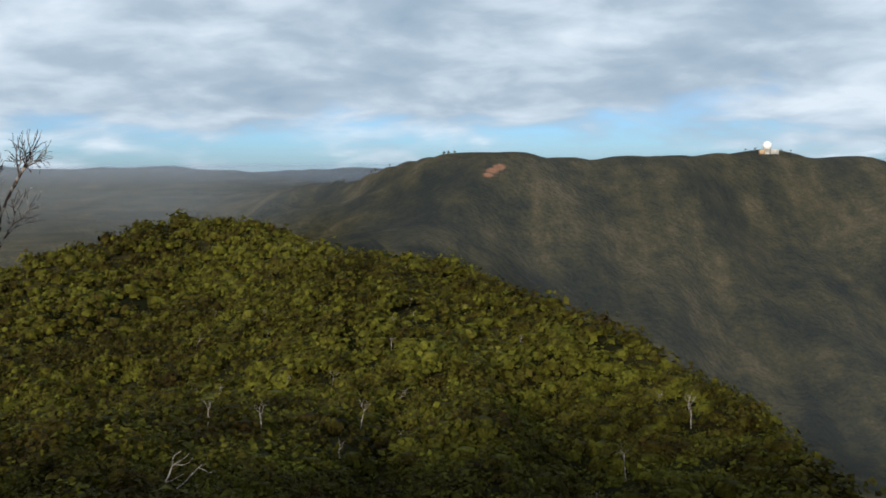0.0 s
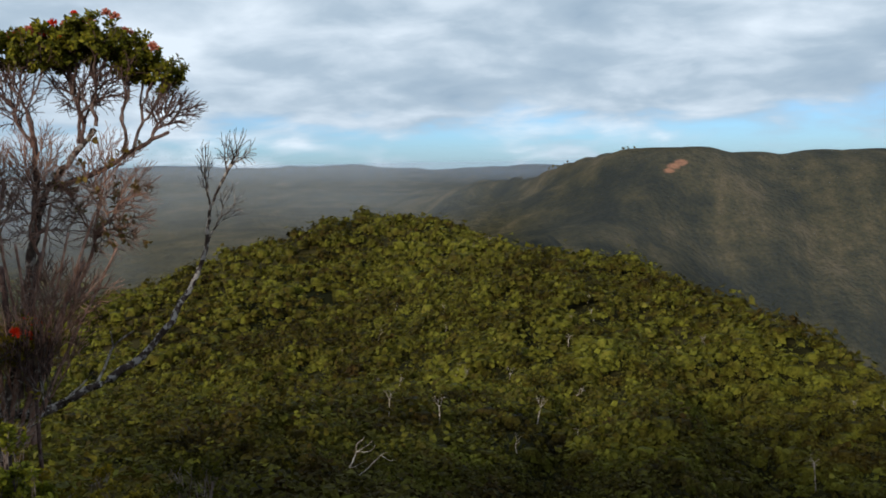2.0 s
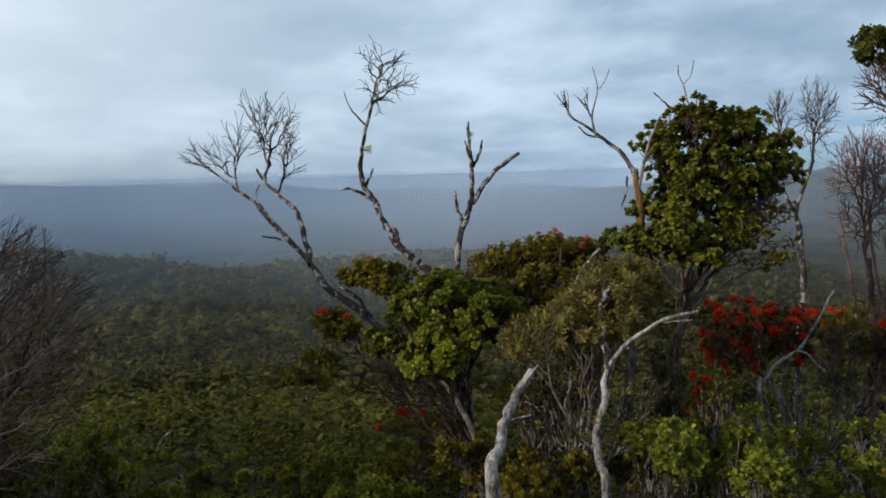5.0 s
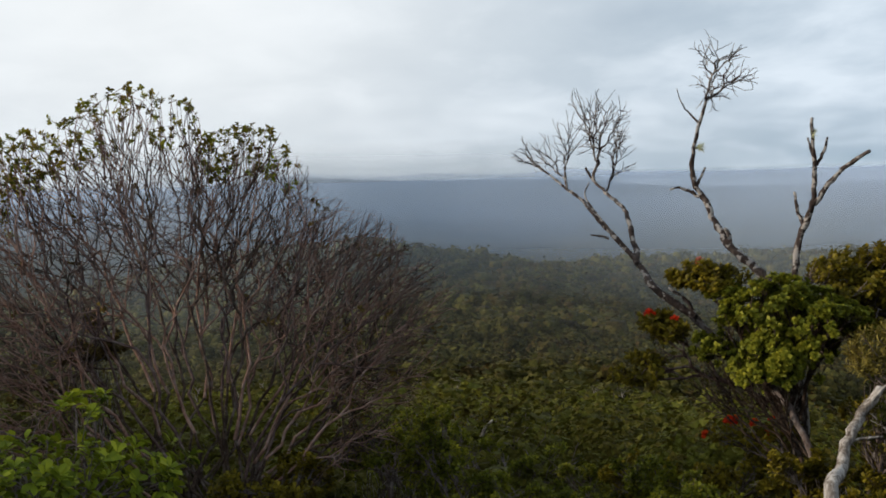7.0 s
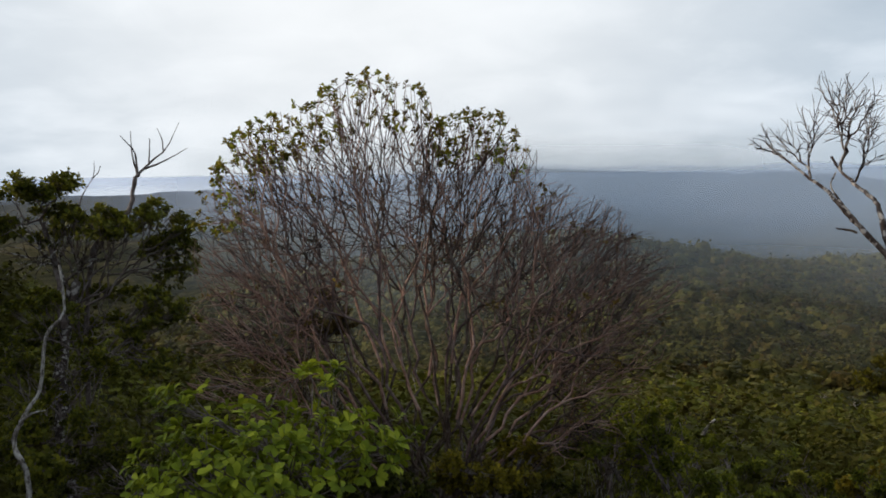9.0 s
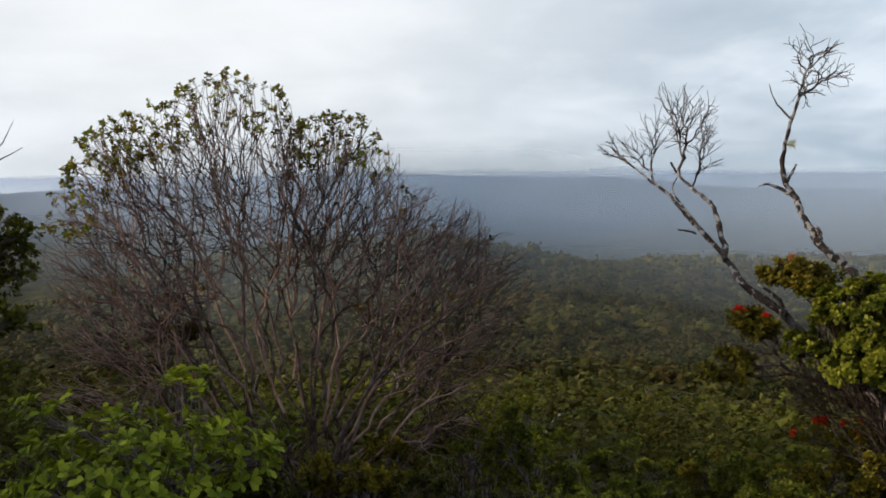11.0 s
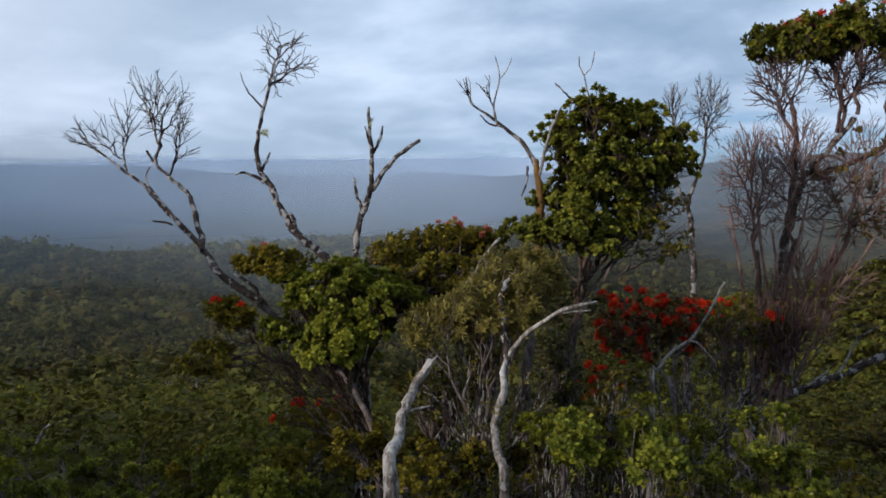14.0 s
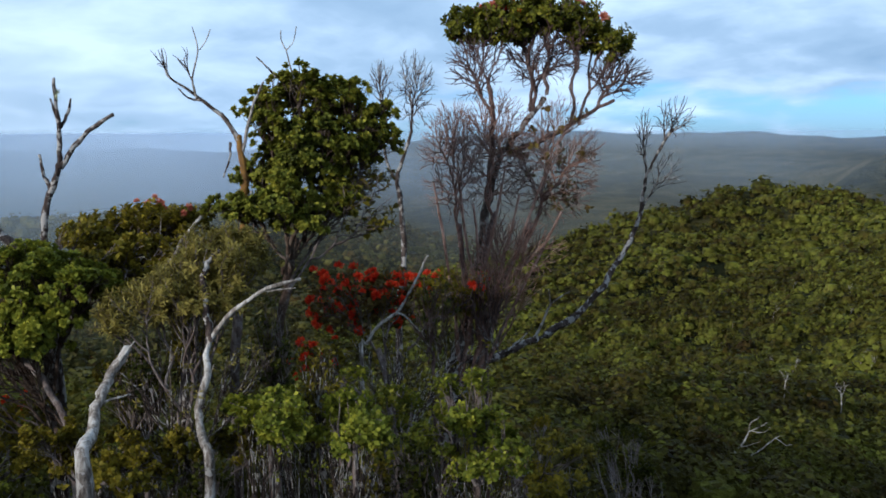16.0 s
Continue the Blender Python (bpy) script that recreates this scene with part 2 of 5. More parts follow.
def mist_haze_material(name, density, scale, col):
    """Stand-in aerial haze and rain mist: mostly clear, the rest scatters the sky's light."""
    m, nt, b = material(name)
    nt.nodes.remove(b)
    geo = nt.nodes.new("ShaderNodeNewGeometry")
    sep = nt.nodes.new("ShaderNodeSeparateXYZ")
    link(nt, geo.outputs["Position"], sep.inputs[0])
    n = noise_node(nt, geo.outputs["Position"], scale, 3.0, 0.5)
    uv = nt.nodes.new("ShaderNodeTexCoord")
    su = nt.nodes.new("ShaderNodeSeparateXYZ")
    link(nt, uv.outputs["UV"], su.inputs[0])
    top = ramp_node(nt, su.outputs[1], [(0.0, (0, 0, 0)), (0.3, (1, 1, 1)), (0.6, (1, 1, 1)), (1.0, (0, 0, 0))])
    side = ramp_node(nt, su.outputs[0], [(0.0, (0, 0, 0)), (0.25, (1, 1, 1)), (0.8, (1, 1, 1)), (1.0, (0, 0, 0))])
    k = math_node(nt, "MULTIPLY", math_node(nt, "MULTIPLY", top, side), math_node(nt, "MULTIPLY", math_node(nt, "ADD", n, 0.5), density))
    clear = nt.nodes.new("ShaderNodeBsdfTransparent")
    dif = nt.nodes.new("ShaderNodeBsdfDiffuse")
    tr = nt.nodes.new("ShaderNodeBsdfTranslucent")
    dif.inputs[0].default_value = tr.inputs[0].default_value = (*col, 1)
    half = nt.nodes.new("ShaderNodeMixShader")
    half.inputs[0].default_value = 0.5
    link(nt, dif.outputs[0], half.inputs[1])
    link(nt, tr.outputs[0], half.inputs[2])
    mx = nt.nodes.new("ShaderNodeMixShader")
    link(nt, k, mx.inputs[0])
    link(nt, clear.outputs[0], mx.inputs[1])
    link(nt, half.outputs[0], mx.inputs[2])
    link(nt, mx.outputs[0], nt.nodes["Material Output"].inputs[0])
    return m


SCAR = ((37.7, 952.4, -5.9), (43.6, 960.4, -1.6), (50.1, 966.1, 2.3))
M_GROUND = ground_material()
M_COVER = cover_material("shrub_cover", 0.03, 7.0, ((0.012, 0.009, 0.002), (0.040, 0.034, 0.004), (0.084, 0.081, 0.010), (0.140, 0.140, 0.018), (0.20, 0.17, 0.034)), 0.5)
M_COVER_FAR = cover_material("forest_cover", 0.012, 4.0, ((0.018, 0.015, 0.005), (0.038, 0.034, 0.009), (0.066, 0.060, 0.014), (0.108, 0.096, 0.021), (0.14, 0.10, 0.04)), 0.75)
M_BARK = bark_material("grey_bark", (0.014, 0.009, 0.007), (0.040, 0.026, 0.021), (0.105, 0.080, 0.066), (0.42, 0.38, 0.345), 0.62)
M_DEAD = bark_material("bleached_wood", (0.035, 0.026, 0.020), (0.16, 0.13, 0.108), (0.40, 0.36, 0.32), (0.52, 0.48, 0.44), 0.35)
M_TWIG = bark_material("brown_twig", (0.042, 0.028, 0.023), (0.10, 0.072, 0.062), (0.18, 0.14, 0.125), (0.28, 0.25, 0.23), 0.3)
M_REDTWIG = bark_material("reddish_twig", (0.078, 0.039, 0.027), (0.18, 0.096, 0.069), (0.28, 0.175, 0.135), (0.30, 0.25, 0.225), 0.28)
M_DARK = bark_material("dark_red_brown_bark", (0.028, 0.016, 0.013), (0.072, 0.041, 0.035), (0.14, 0.093, 0.081), (0.26, 0.21, 0.19), 0.25)
M_STEM = bark_material("dark_brown_stem", (0.014, 0.008, 0.005), (0.040, 0.023, 0.015), (0.09, 0.062, 0.045), (0.24, 0.20, 0.17), 0.25)
M_MOSSY = bark_material("rusty_lichen_bark", (0.05, 0.03, 0.015), (0.14, 0.07, 0.02), (0.22, 0.12, 0.035), (0.20, 0.10, 0.02), 0.6)
M_MOSS = plain_material("pale_moss", (0.42, 0.42, 0.24), 0.9, 0.3, 30)
M_OHIA = leaf_material("dark_green_leaf", (0.026, 0.028, 0.006), (0.135, 0.140, 0.017), (0.37, 0.32, 0.036))
M_OHIA2 = leaf_material("olive_leaf", (0.034, 0.025, 0.006), (0.130, 0.104, 0.010), (0.30, 0.22, 0.02))
M_CROWN = leaf_material("crown_leaf", (0.022, 0.024, 0.004), (0.090, 0.092, 0.010), (0.24, 0.21, 0.02))
M_YELLOW = leaf_material("yellow_green_leaf", (0.032, 0.034, 0.006), (0.138, 0.150, 0.016), (0.35, 0.32, 0.03))
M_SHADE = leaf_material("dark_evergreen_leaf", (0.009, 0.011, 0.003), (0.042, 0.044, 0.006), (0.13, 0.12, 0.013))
M_RUST = leaf_material("rusty_leaf", (0.03, 0.016, 0.010), (0.10, 0.065, 0.018), (0.20, 0.14, 0.03))
M_FEATHER = leaf_material("feathery_olive_leaf", (0.075, 0.060, 0.012), (0.185, 0.148, 0.032), (0.32, 0.25, 0.06))
M_BROAD = leaf_material("bright_broad_leaf", (0.036, 0.052, 0.005), (0.18, 0.215, 0.015), (0.42, 0.43, 0.035), 0.35, 0.4)
M_RED = leaf_material("red_flower", (0.34, 0.012, 0.005), (0.66, 0.040, 0.012), (0.78, 0.11, 0.03), 0.3)
M_PINK = leaf_material("faded_red_flower", (0.25, 0.05, 0.035), (0.42, 0.11, 0.07), (0.5, 0.2, 0.13), 0.3)
M_WHITE = plain_material("white_panel", (0.8, 0.8, 0.79), 0.5, 0.06, 0.4)
M_OCHRE = plain_material("ochre_plaster", (0.45, 0.30, 0.16), 0.8, 0.2, 0.6)
M_CONCRETE = plain_material("concrete", (0.42, 0.41, 0.38), 0.8, 0.2, 0.6)


# ---------------------------------------------------------------- mesh helpers
class Geo:
    """Gathers four-sided faces for one mesh."""

    def __init__(self):
        self.v, self.f, self.n = [], [], 0

    def add(self, verts, faces):
        self.v.append(np.asarray(verts, float).reshape(-1, 3))
        self.f.append(np.asarray(faces, int).reshape(-1, 4) + self.n)
        self.n += len(self.v[-1])

    def mesh(self, name, mat, base=(0, 0, 0), smooth=True):
        v = np.concatenate(self.v) - np.asarray(base)
        f = np.concatenate(self.f)
        me = bpy.data.meshes.new(name)
        me.vertices.add(len(v))
        me.vertices.foreach_set("co", v.astype(np.float32).ravel())
        me.loops.add(f.size)
        me.loops.foreach_set("vertex_index", f.astype(np.int32).ravel())
        me.polygons.add(len(f))
        me.polygons.foreach_set("loop_start", np.arange(0, f.size, 4, dtype=np.int32))
        if smooth:
            me.polygons.foreach_set("use_smooth", np.ones(len(f), bool))
        me.materials.append(mat)
        me.update(calc_edges=True)
        me.validate()
        return me


def thing(name, base, label, category, group=""):
    ob = new(name)
    ob.location = base
    return tagged(ob, label, category, group)


def part(name, geo, mat, parent, label="", smooth=True):
    """One mesh object under a thing or under one of its parts; geo is in world metres."""
    root = parent.parent or parent
    ob = new(name, geo.mesh(name, mat, root.location, smooth))
    ob.parent = parent
    return tagged(ob, label)


def norm(v):
    return v / (np.linalg.norm(v) + 1e-12)


def tube(geo, pts, radii, sides=6, rough=0.0, rng=None):
    """A tapered tube through pts, closed at its end."""
    pts = np.asarray(pts, float)
    k = len(pts)
    tan = np.gradient(pts, axis=0)
    tan /= np.linalg.norm(tan, axis=1)[:, None] + 1e-12
    ref = np.array((0.3, 0.9, 0.2)) if abs(tan[0][2]) > 0.9 else np.array((0.05, 0.1, 1.0))
    a = np.arange(sides) * 2 * np.pi / sides
    rings = np.empty((k + 1, sides, 3))
    for i in range(k):
        u = norm(np.cross(tan[i], ref))
        w = np.cross(tan[i], u)
        r = np.full(sides, radii[i])
        if rough and rng is not None:
            r = r * (1 + rng.uniform(-rough, rough, sides))
        rings[i] = pts[i] + r[:, None] * (np.cos(a)[:, None] * u + np.sin(a)[:, None] * w)
    rings[k] = pts[-1] + (rings[k - 1] - pts[-1]) * 0.02 + tan[-1] * radii[-1] * 0.5
    i, j = np.meshgrid(np.arange(k), np.arange(sides), indexing="ij")
    jn = (j + 1) % sides
    f = np.stack([i * sides + j, i * sides + jn, (i + 1) * sides + jn, (i + 1) * sides + j], -1)
    geo.add(rings, f)


def spline(pts, per=4):
    """A smooth line through pts."""
    p = np.asarray(pts, float)
    q = np.vstack([2 * p[0] - p[1], p, 2 * p[-1] - p[-2]])
    out = []
    for i in range(len(p) - 1):
        for t in np.arange(per) / per:
            a, b, c, d = q[i:i + 4]
            out.append(0.5 * (2 * b + (c - a) * t + (2 * a - 5 * b + 4 * c - d) * t * t + (3 * b - a - 3 * c + d) * t ** 3))
    out.append(p[-1])
    return np.array(out)


def limb(geo, pts, r0, r1, rng, sides=8, wob=0.25):
    line = spline(pts, 4)
    k = len(line)
    line[1:-1] += rng.normal(0, 1, (k - 2, 3)) * np.linspace(r0, r1, k)[1:-1, None] * wob
    rad = (r0 + (r1 - r0) * np.linspace(0, 1, k) ** 0.85) * (1 + rng.uniform(-0.13, 0.13, k))
    tube(geo, line, rad, sides, 0.14, rng)
    return line


def in_volumes(vols, n, rng, shell=0.45, lift=0.0):
    """n points in ellipsoids (x, y, z, half width, half height), more of them towards the rim."""
    w = np.array([v[3] * v[3] * v[4] for v in vols]) ** 0.75
    out = []
    for i in rng.choice(len(vols), n, p=w / w.sum()):
        x, y, z, rx, rz = vols[i]
        d = norm(rng.normal(0, 1, 3) + np.array((0, 0, lift)))
        r = rng.uniform(0, 1) ** shell
        out.append((x + d[0] * rx * r, y + d[1] * rx * r, z + d[2] * rz * r))
    return np.array(out)


def in_clumps(vols, n, rng, much, radius, shell=0.3):
    """n points gathered in much rounded clumps, which lie in the ellipsoids."""
    cen = in_volumes(vols, much, rng, shell)
    d = rng.normal(0, 1, (n, 3))
    d /= np.linalg.norm(d, axis=1)[:, None]
    d[:, 2] = np.abs(d[:, 2]) * 0.9 - 0.25
    size = rng.uniform(0.6, 1.3, much)
    k = rng.integers(0, much, n)
    return cen[k] + d * (radius * size[k] * rng.uniform(0.75, 1.0, n))[:, None]


def tubes(geo, lines, radii, sides):
    """Many short tubes with as many points each, at once."""
    p, r = np.array(lines), np.array(radii)
    m, k = p.shape[:2]
    tan = np.gradient(p, axis=1)
    tan /= np.linalg.norm(tan, axis=2)[..., None] + 1e-12
    mean = np.abs(p[:, -1] - p[:, 0])
    ref = np.zeros((m, 1, 3))
    ref[np.arange(m), 0, mean.argmin(1)] = 1.0
    u = np.cross(tan, ref)
    u /= np.linalg.norm(u, axis=2)[..., None] + 1e-12
    w = np.cross(tan, u)
    a = np.arange(sides) * 2 * np.pi / sides
    ring = p[:, :, None] + r[..., None, None] * (np.cos(a)[:, None] * u[:, :, None] + np.sin(a)[:, None] * w[:, :, None])
    i, j = np.meshgrid(np.arange(k - 1), np.arange(sides), indexing="ij")
    jn = (j + 1) % sides
    f = np.stack([i * sides + j, i * sides + jn, (i + 1) * sides + jn, (i + 1) * sides + j], -1).reshape(1, -1, 4)
    geo.add(ring, f + (np.arange(m) * k * sides)[:, None, None])


STEP = np.array((0, 0.35, 0.68, 1.0))[:, None]
THIN = [0, 2, 3]


def branch_out(store, start, way, tips, rtip, rng, ends, fork=0.36, bend=0.35, power=0.42, depth=0):
    """Branches from start that fork again and again until they reach every tip. ends takes (tip, direction);
    store takes the thin and the stout pieces."""
    n = len(tips)
    cen = tips.sum(0) / n
    gap = cen - start
    reach = math.sqrt(gap @ gap) + 1e-9
    wob = rng.normal(0, 1.5, (4, 3))
    if n == 1:
        q1 = start + way * reach * bend + wob[0] * 0.06 * reach
        line = (1 - STEP) ** 2 * start + 2 * STEP * (1 - STEP) * q1 + STEP * STEP * tips[0]
        line[1:3] += wob[1:3] * 0.03 * reach
        store[0].append((line, (rtip * 1.2, rtip * 1.1, rtip, rtip * 0.7)))
        d = line[3] - line[2]
        ends.append((tips[0], d / (math.sqrt(d @ d) + 1e-9)))
        return
    r = rtip * n ** power
    f = fork * rng.uniform(0.7, 1.3) if depth < 14 else 0.3
    node = start + gap * f + wob[0] * 0.06 * reach * f
    q1 = start + way * reach * f * 0.5
    line = (1 - STEP) ** 2 * start + 2 * STEP * (1 - STEP) * q1 + STEP * STEP * node
    line[1:3] += wob[1:3] * 0.03 * reach * f
    store[0 if n < 4 else 1].append((line, (r * 1.1, r * 1.05, r, r * 0.95)))
    a, b = line[3] - line[2], cen - node
    out = a / (math.sqrt(a @ a) + 1e-9) + 0.4 * b / (math.sqrt(b @ b) + 1e-9)
    out /= math.sqrt(out @ out) + 1e-9
    d = tips - cen
    axis = d[(d * d).sum(1).argmax()]
    axis = axis / (math.sqrt(axis @ axis) + 1e-9) + wob[3] * 0.25
    order = np.argsort(d @ axis)
    cut = max(1, min(n - 1, int(n * rng.uniform(0.3, 0.7))))
    for idx in (order[:cut], order[cut:]):
        branch_out(store, node, out, tips[idx], rtip, rng, ends, fork, bend, power, depth + 1)


def branches(geo, start, way, tips, rtip, rng, ends, fork=0.36, bend=0.35, power=0.42):
    store = ([], [])
    branch_out(store, np.asarray(start, float), np.asarray(way, float), tips, rtip, rng, ends, fork, bend, power)
    if store[0]:
        tubes(geo, [q[0][THIN] for q in store[0]], [(q[1][0], q[1][2], q[1][3]) for q in store[0]], 3)
    if store[1]:
        tubes(geo, [q[0] for q in store[1]], [q[1] for q in store[1]], 4)


LEAF = np.array([(0, 0, 0), (0.62, -0.5, 0.10), (1, 0, -0.08), (0.62, 0.5, 0.10)])
LEAF_F = np.array([(0, 1, 2, 3)])
ROUND = np.array([(0, 0, 0), (0.42, -0.36, 0.07), (0.80, -0.46, 0.06), (1.04, 0, -0.10), (0.80, 0.46, 0.06), (0.42, 0.36, 0.07), (0.5, 0, 0.0)])
ROUND_F = np.array([(0, 1, 2, 6), (6, 2, 3, 4), (0, 6, 4, 5)])


def leaves(geo, ends, count, length, width, rng, spread=0.9, back=0.0, jitter=0.35, shape=LEAF, faces=LEAF_F):
    """A rosette of count leaves at each end; back: how far down the twig it reaches."""
    m = len(ends) * count
    p = np.repeat(np.array([e[0] for e in ends]), count, 0)
    d = np.repeat(np.array([e[1] for e in ends]), count, 0)
    p = p - d * rng.uniform(0, 1, (m, 1)) * back
    side = rng.normal(0, 1, (m, 3))
    side -= (side * d).sum(1)[:, None] * d
    side /= np.linalg.norm(side, axis=1)[:, None]
    x = d * rng.uniform(-0.15, 1.1, (m, 1)) + side * spread + rng.normal(0, 0.15, (m, 3))
    x /= np.linalg.norm(x, axis=1)[:, None]
    up = d + rng.normal(0, jitter, (m, 3))
    y = np.cross(up, x)
    y /= np.linalg.norm(y, axis=1)[:, None] + 1e-9
    z = np.cross(x, y)
    ln = length * rng.uniform(0.65, 1.2, (m, 1, 1))
    v = p[:, None, :] + ln * (shape[None, :, 0:1] * x[:, None] + shape[None, :, 1:2] * width * y[:, None] + shape[None, :, 2:3] * z[:, None])
    f = faces[None] + (np.arange(m) * len(shape))[:, None, None]
    geo.add(v, f)


def flower_mesh(name, mat, seed):
    """A round brush of stamens."""
    rng = np.random.default_rng(seed)
    g = Geo()
    n = 70
    d = rng.normal(0, 1, (n, 3))
    d[:, 2] = np.abs(d[:, 2]) + 0.1 * rng.normal(0, 1, n)
    d /= np.linalg.norm(d, axis=1)[:, None]
    side = np.cross(d, rng.normal(0, 1, (n, 3)))
    side /= np.linalg.norm(side, axis=1)[:, None]
    ln = rng.uniform(0.024, 0.036, (n, 1))
    v = np.stack([-side * 0.0012, side * 0.0012, d * ln + side * 0.004, d * ln - side * 0.004], 1)
    g.add(v, np.arange(n * 4).reshape(-1, 4))
    return g.mesh(name, mat, smooth=False)


FLOWERS = [flower_mesh("flower", M_RED, 1), flower_mesh("flower", M_RED, 2), flower_mesh("flower", M_PINK, 3)]


def put_flowers(parent, spots, rng, kinds=(0, 1), label="bright red brush-like flower", size=1.0):
    for p, d in spots:
        ob = new("flower", FLOWERS[kinds[rng.integers(len(kinds))]])
        ob.parent = parent
        q = Vector(d).to_track_quat("Z", "Y").to_matrix().to_4x4()
        ob.matrix_local = Matrix.Translation(Vector(p) - (parent.parent or parent).location) @ q @ Matrix.Diagonal((*[size * rng.uniform(0.75, 1.25)] * 3, 1))
        tagged(ob, label)

# ---------------------------------------------------------------- the land
def polar(az, d, z):
    """A place az degrees to the left of +y, d metres from the lookout."""
    a = radians(az)
    return (-d * math.sin(a), d * math.cos(a), z)


def value_noise(x, y, seed=0):
    xi, yi = np.floor(x), np.floor(y)
    fx, fy = x - xi, y - yi
    fx, fy = fx * fx * (3 - 2 * fx), fy * fy * (3 - 2 * fy)

    def h(a, b):
        s = np.sin(a * 127.1 + b * 311.7 + seed * 74.7) * 43758.5453
        return s - np.floor(s)

    return (h(xi, yi) * (1 - fx) + h(xi + 1, yi) * fx) * (1 - fy) + (h(xi, yi + 1) * (1 - fx) + h(xi + 1, yi + 1) * fx) * fy - 0.5


def fractal(x, y, octaves, seed=0):
    z, amp = 0.0, 1.0
    for i in range(octaves):
        z = z + amp * value_noise(x * 2 ** i, y * 2 ** i, seed + i)
        amp *= 0.5
    return z


def ridge(x, y, pts, left, right, r):
    """Height of a ridge whose crest runs through pts, with the slopes to its left and right; r rounds the crest."""
    best = np.full(x.shape, -1e9)
    for (ax, ay, az), (bx, by, bz) in zip(pts, pts[1:]):
        dx, dy = bx - ax, by - ay
        s = np.clip(((x - ax) * dx + (y - ay) * dy) / (dx * dx + dy * dy), 0, 1)
        d = np.hypot(x - ax - s * dx, y - ay - s * dy)
        side = ((x - ax) * dy - (y - ay) * dx) / math.hypot(dx, dy)
        mix = np.clip(side / (d + 1e-6) * 0.5 + 0.5, 0, 1)
        sl = left + (right - left) * mix
        best = np.maximum(best, az + s * (bz - az) - (np.sqrt((sl * d) ** 2 + r * r) - r))
    return best


def smax(k, *zs):
    m = np.maximum.reduce(zs)
    return m + k * np.log(sum(np.exp((z - m) / k) for z in zs))


OWN = [(25, -90, -6), (0, -4, -0.5), (0, 0, -0.4), (0.3, 6, -2.9), (2, 25, -8.4), (1, 53, -10.4), (-3, 78, -10.0), (-8, 101, -9.4), (-15, 122, -10.4), (-33, 158, -8.2), (-47, 172, -7.4), (-62, 205, -20), (-60, 350, -34), (-50, 600, -44)]
EDGE = [(6, 5, -5.2), (13, 27, -10.0), (14, 48, -10.4), (10, 66, -10.4), (2, 103, -10.4), (-8, 126, -10.8)]
SHOULDER = [(0, 0, -0.5), (-4, 3, -0.6), (-8, 5.5, -2.2), (-20, 8, -5.4)]
BASIN = [(-20, 8, -5.4), (-55, 18, -12.0), (-95, 31, -16.2), (-143, 46, -20.0), (-190, 60, -22.8), (-235, 72, -25)]
LOW = [polar(73, 250, -37), polar(70, 255, -33.5), polar(67, 260, -27.5), polar(62, 270, -23), polar(55, 285, -21.8), polar(48, 310, -23), polar(40, 400, -36)]
WEST = [polar(73.6, 232, -36), polar(76, 240, -23), polar(80, 255, -15.5), polar(88, 300, -20), polar(98, 380, -36)]
# Unseen rise behind the lookout, added to cast shade on the near slope.
SHADE_BANK = [(-20, -12, 1.6), (-12, -9.5, 2.7), (-8, -8.5, 2.9), (-2, -7, 3.0), (4, -7.5, 3.0), (11, -9, 2.2)]
MOUNT = [polar(17, 1800, -75), polar(10, 1400, -40), polar(7, 1260, -20), polar(4.6, 1150, -1), polar(0.4, 1020, 14), polar(-2.6, 1000, 17), polar(-6.6, 1050, 9), polar(-9.9, 1080, 8), polar(-13.1, 1120, 6), polar(-16.2, 1180, 15), polar(-18, 1200, 17), polar(-20.7, 1220, 11), polar(-23.8, 1250, 6), polar(-34, 1400, -16)]
SPUR = [polar(10, 240, -40), polar(7, 400, -64), polar(4, 650, -66), polar(0, 880, -36), polar(-2, 990, 2)]
FAR = [polar(128, 3400, -30), polar(103, 3500, -60), polar(95, 3500, -20), polar(83, 3600, 22), polar(75, 3600, 2), polar(70, 3500, -8), polar(65.5, 3350, -42), polar(60, 3250, -36), polar(55, 3250, -36), polar(51, 3300, -62), polar(46, 3500, -88), polar(38, 3600, -60), polar(30, 3700, -20), polar(26, 3500, 4), polar(22, 3600, -6), polar(18, 3700, -7), polar(14, 3800, -16), polar(8, 3900, -12), polar(0, 4000, -25), polar(-40, 4200, -60)]
PLATEAU = [polar(100, 1700, -95), polar(84, 1900, -70), polar(70, 1500, -75), polar(60, 1700, -60), polar(50, 1500, -80), polar(40, 1900, -75), polar(28, 2000, -52), polar(20, 1900, -58)]


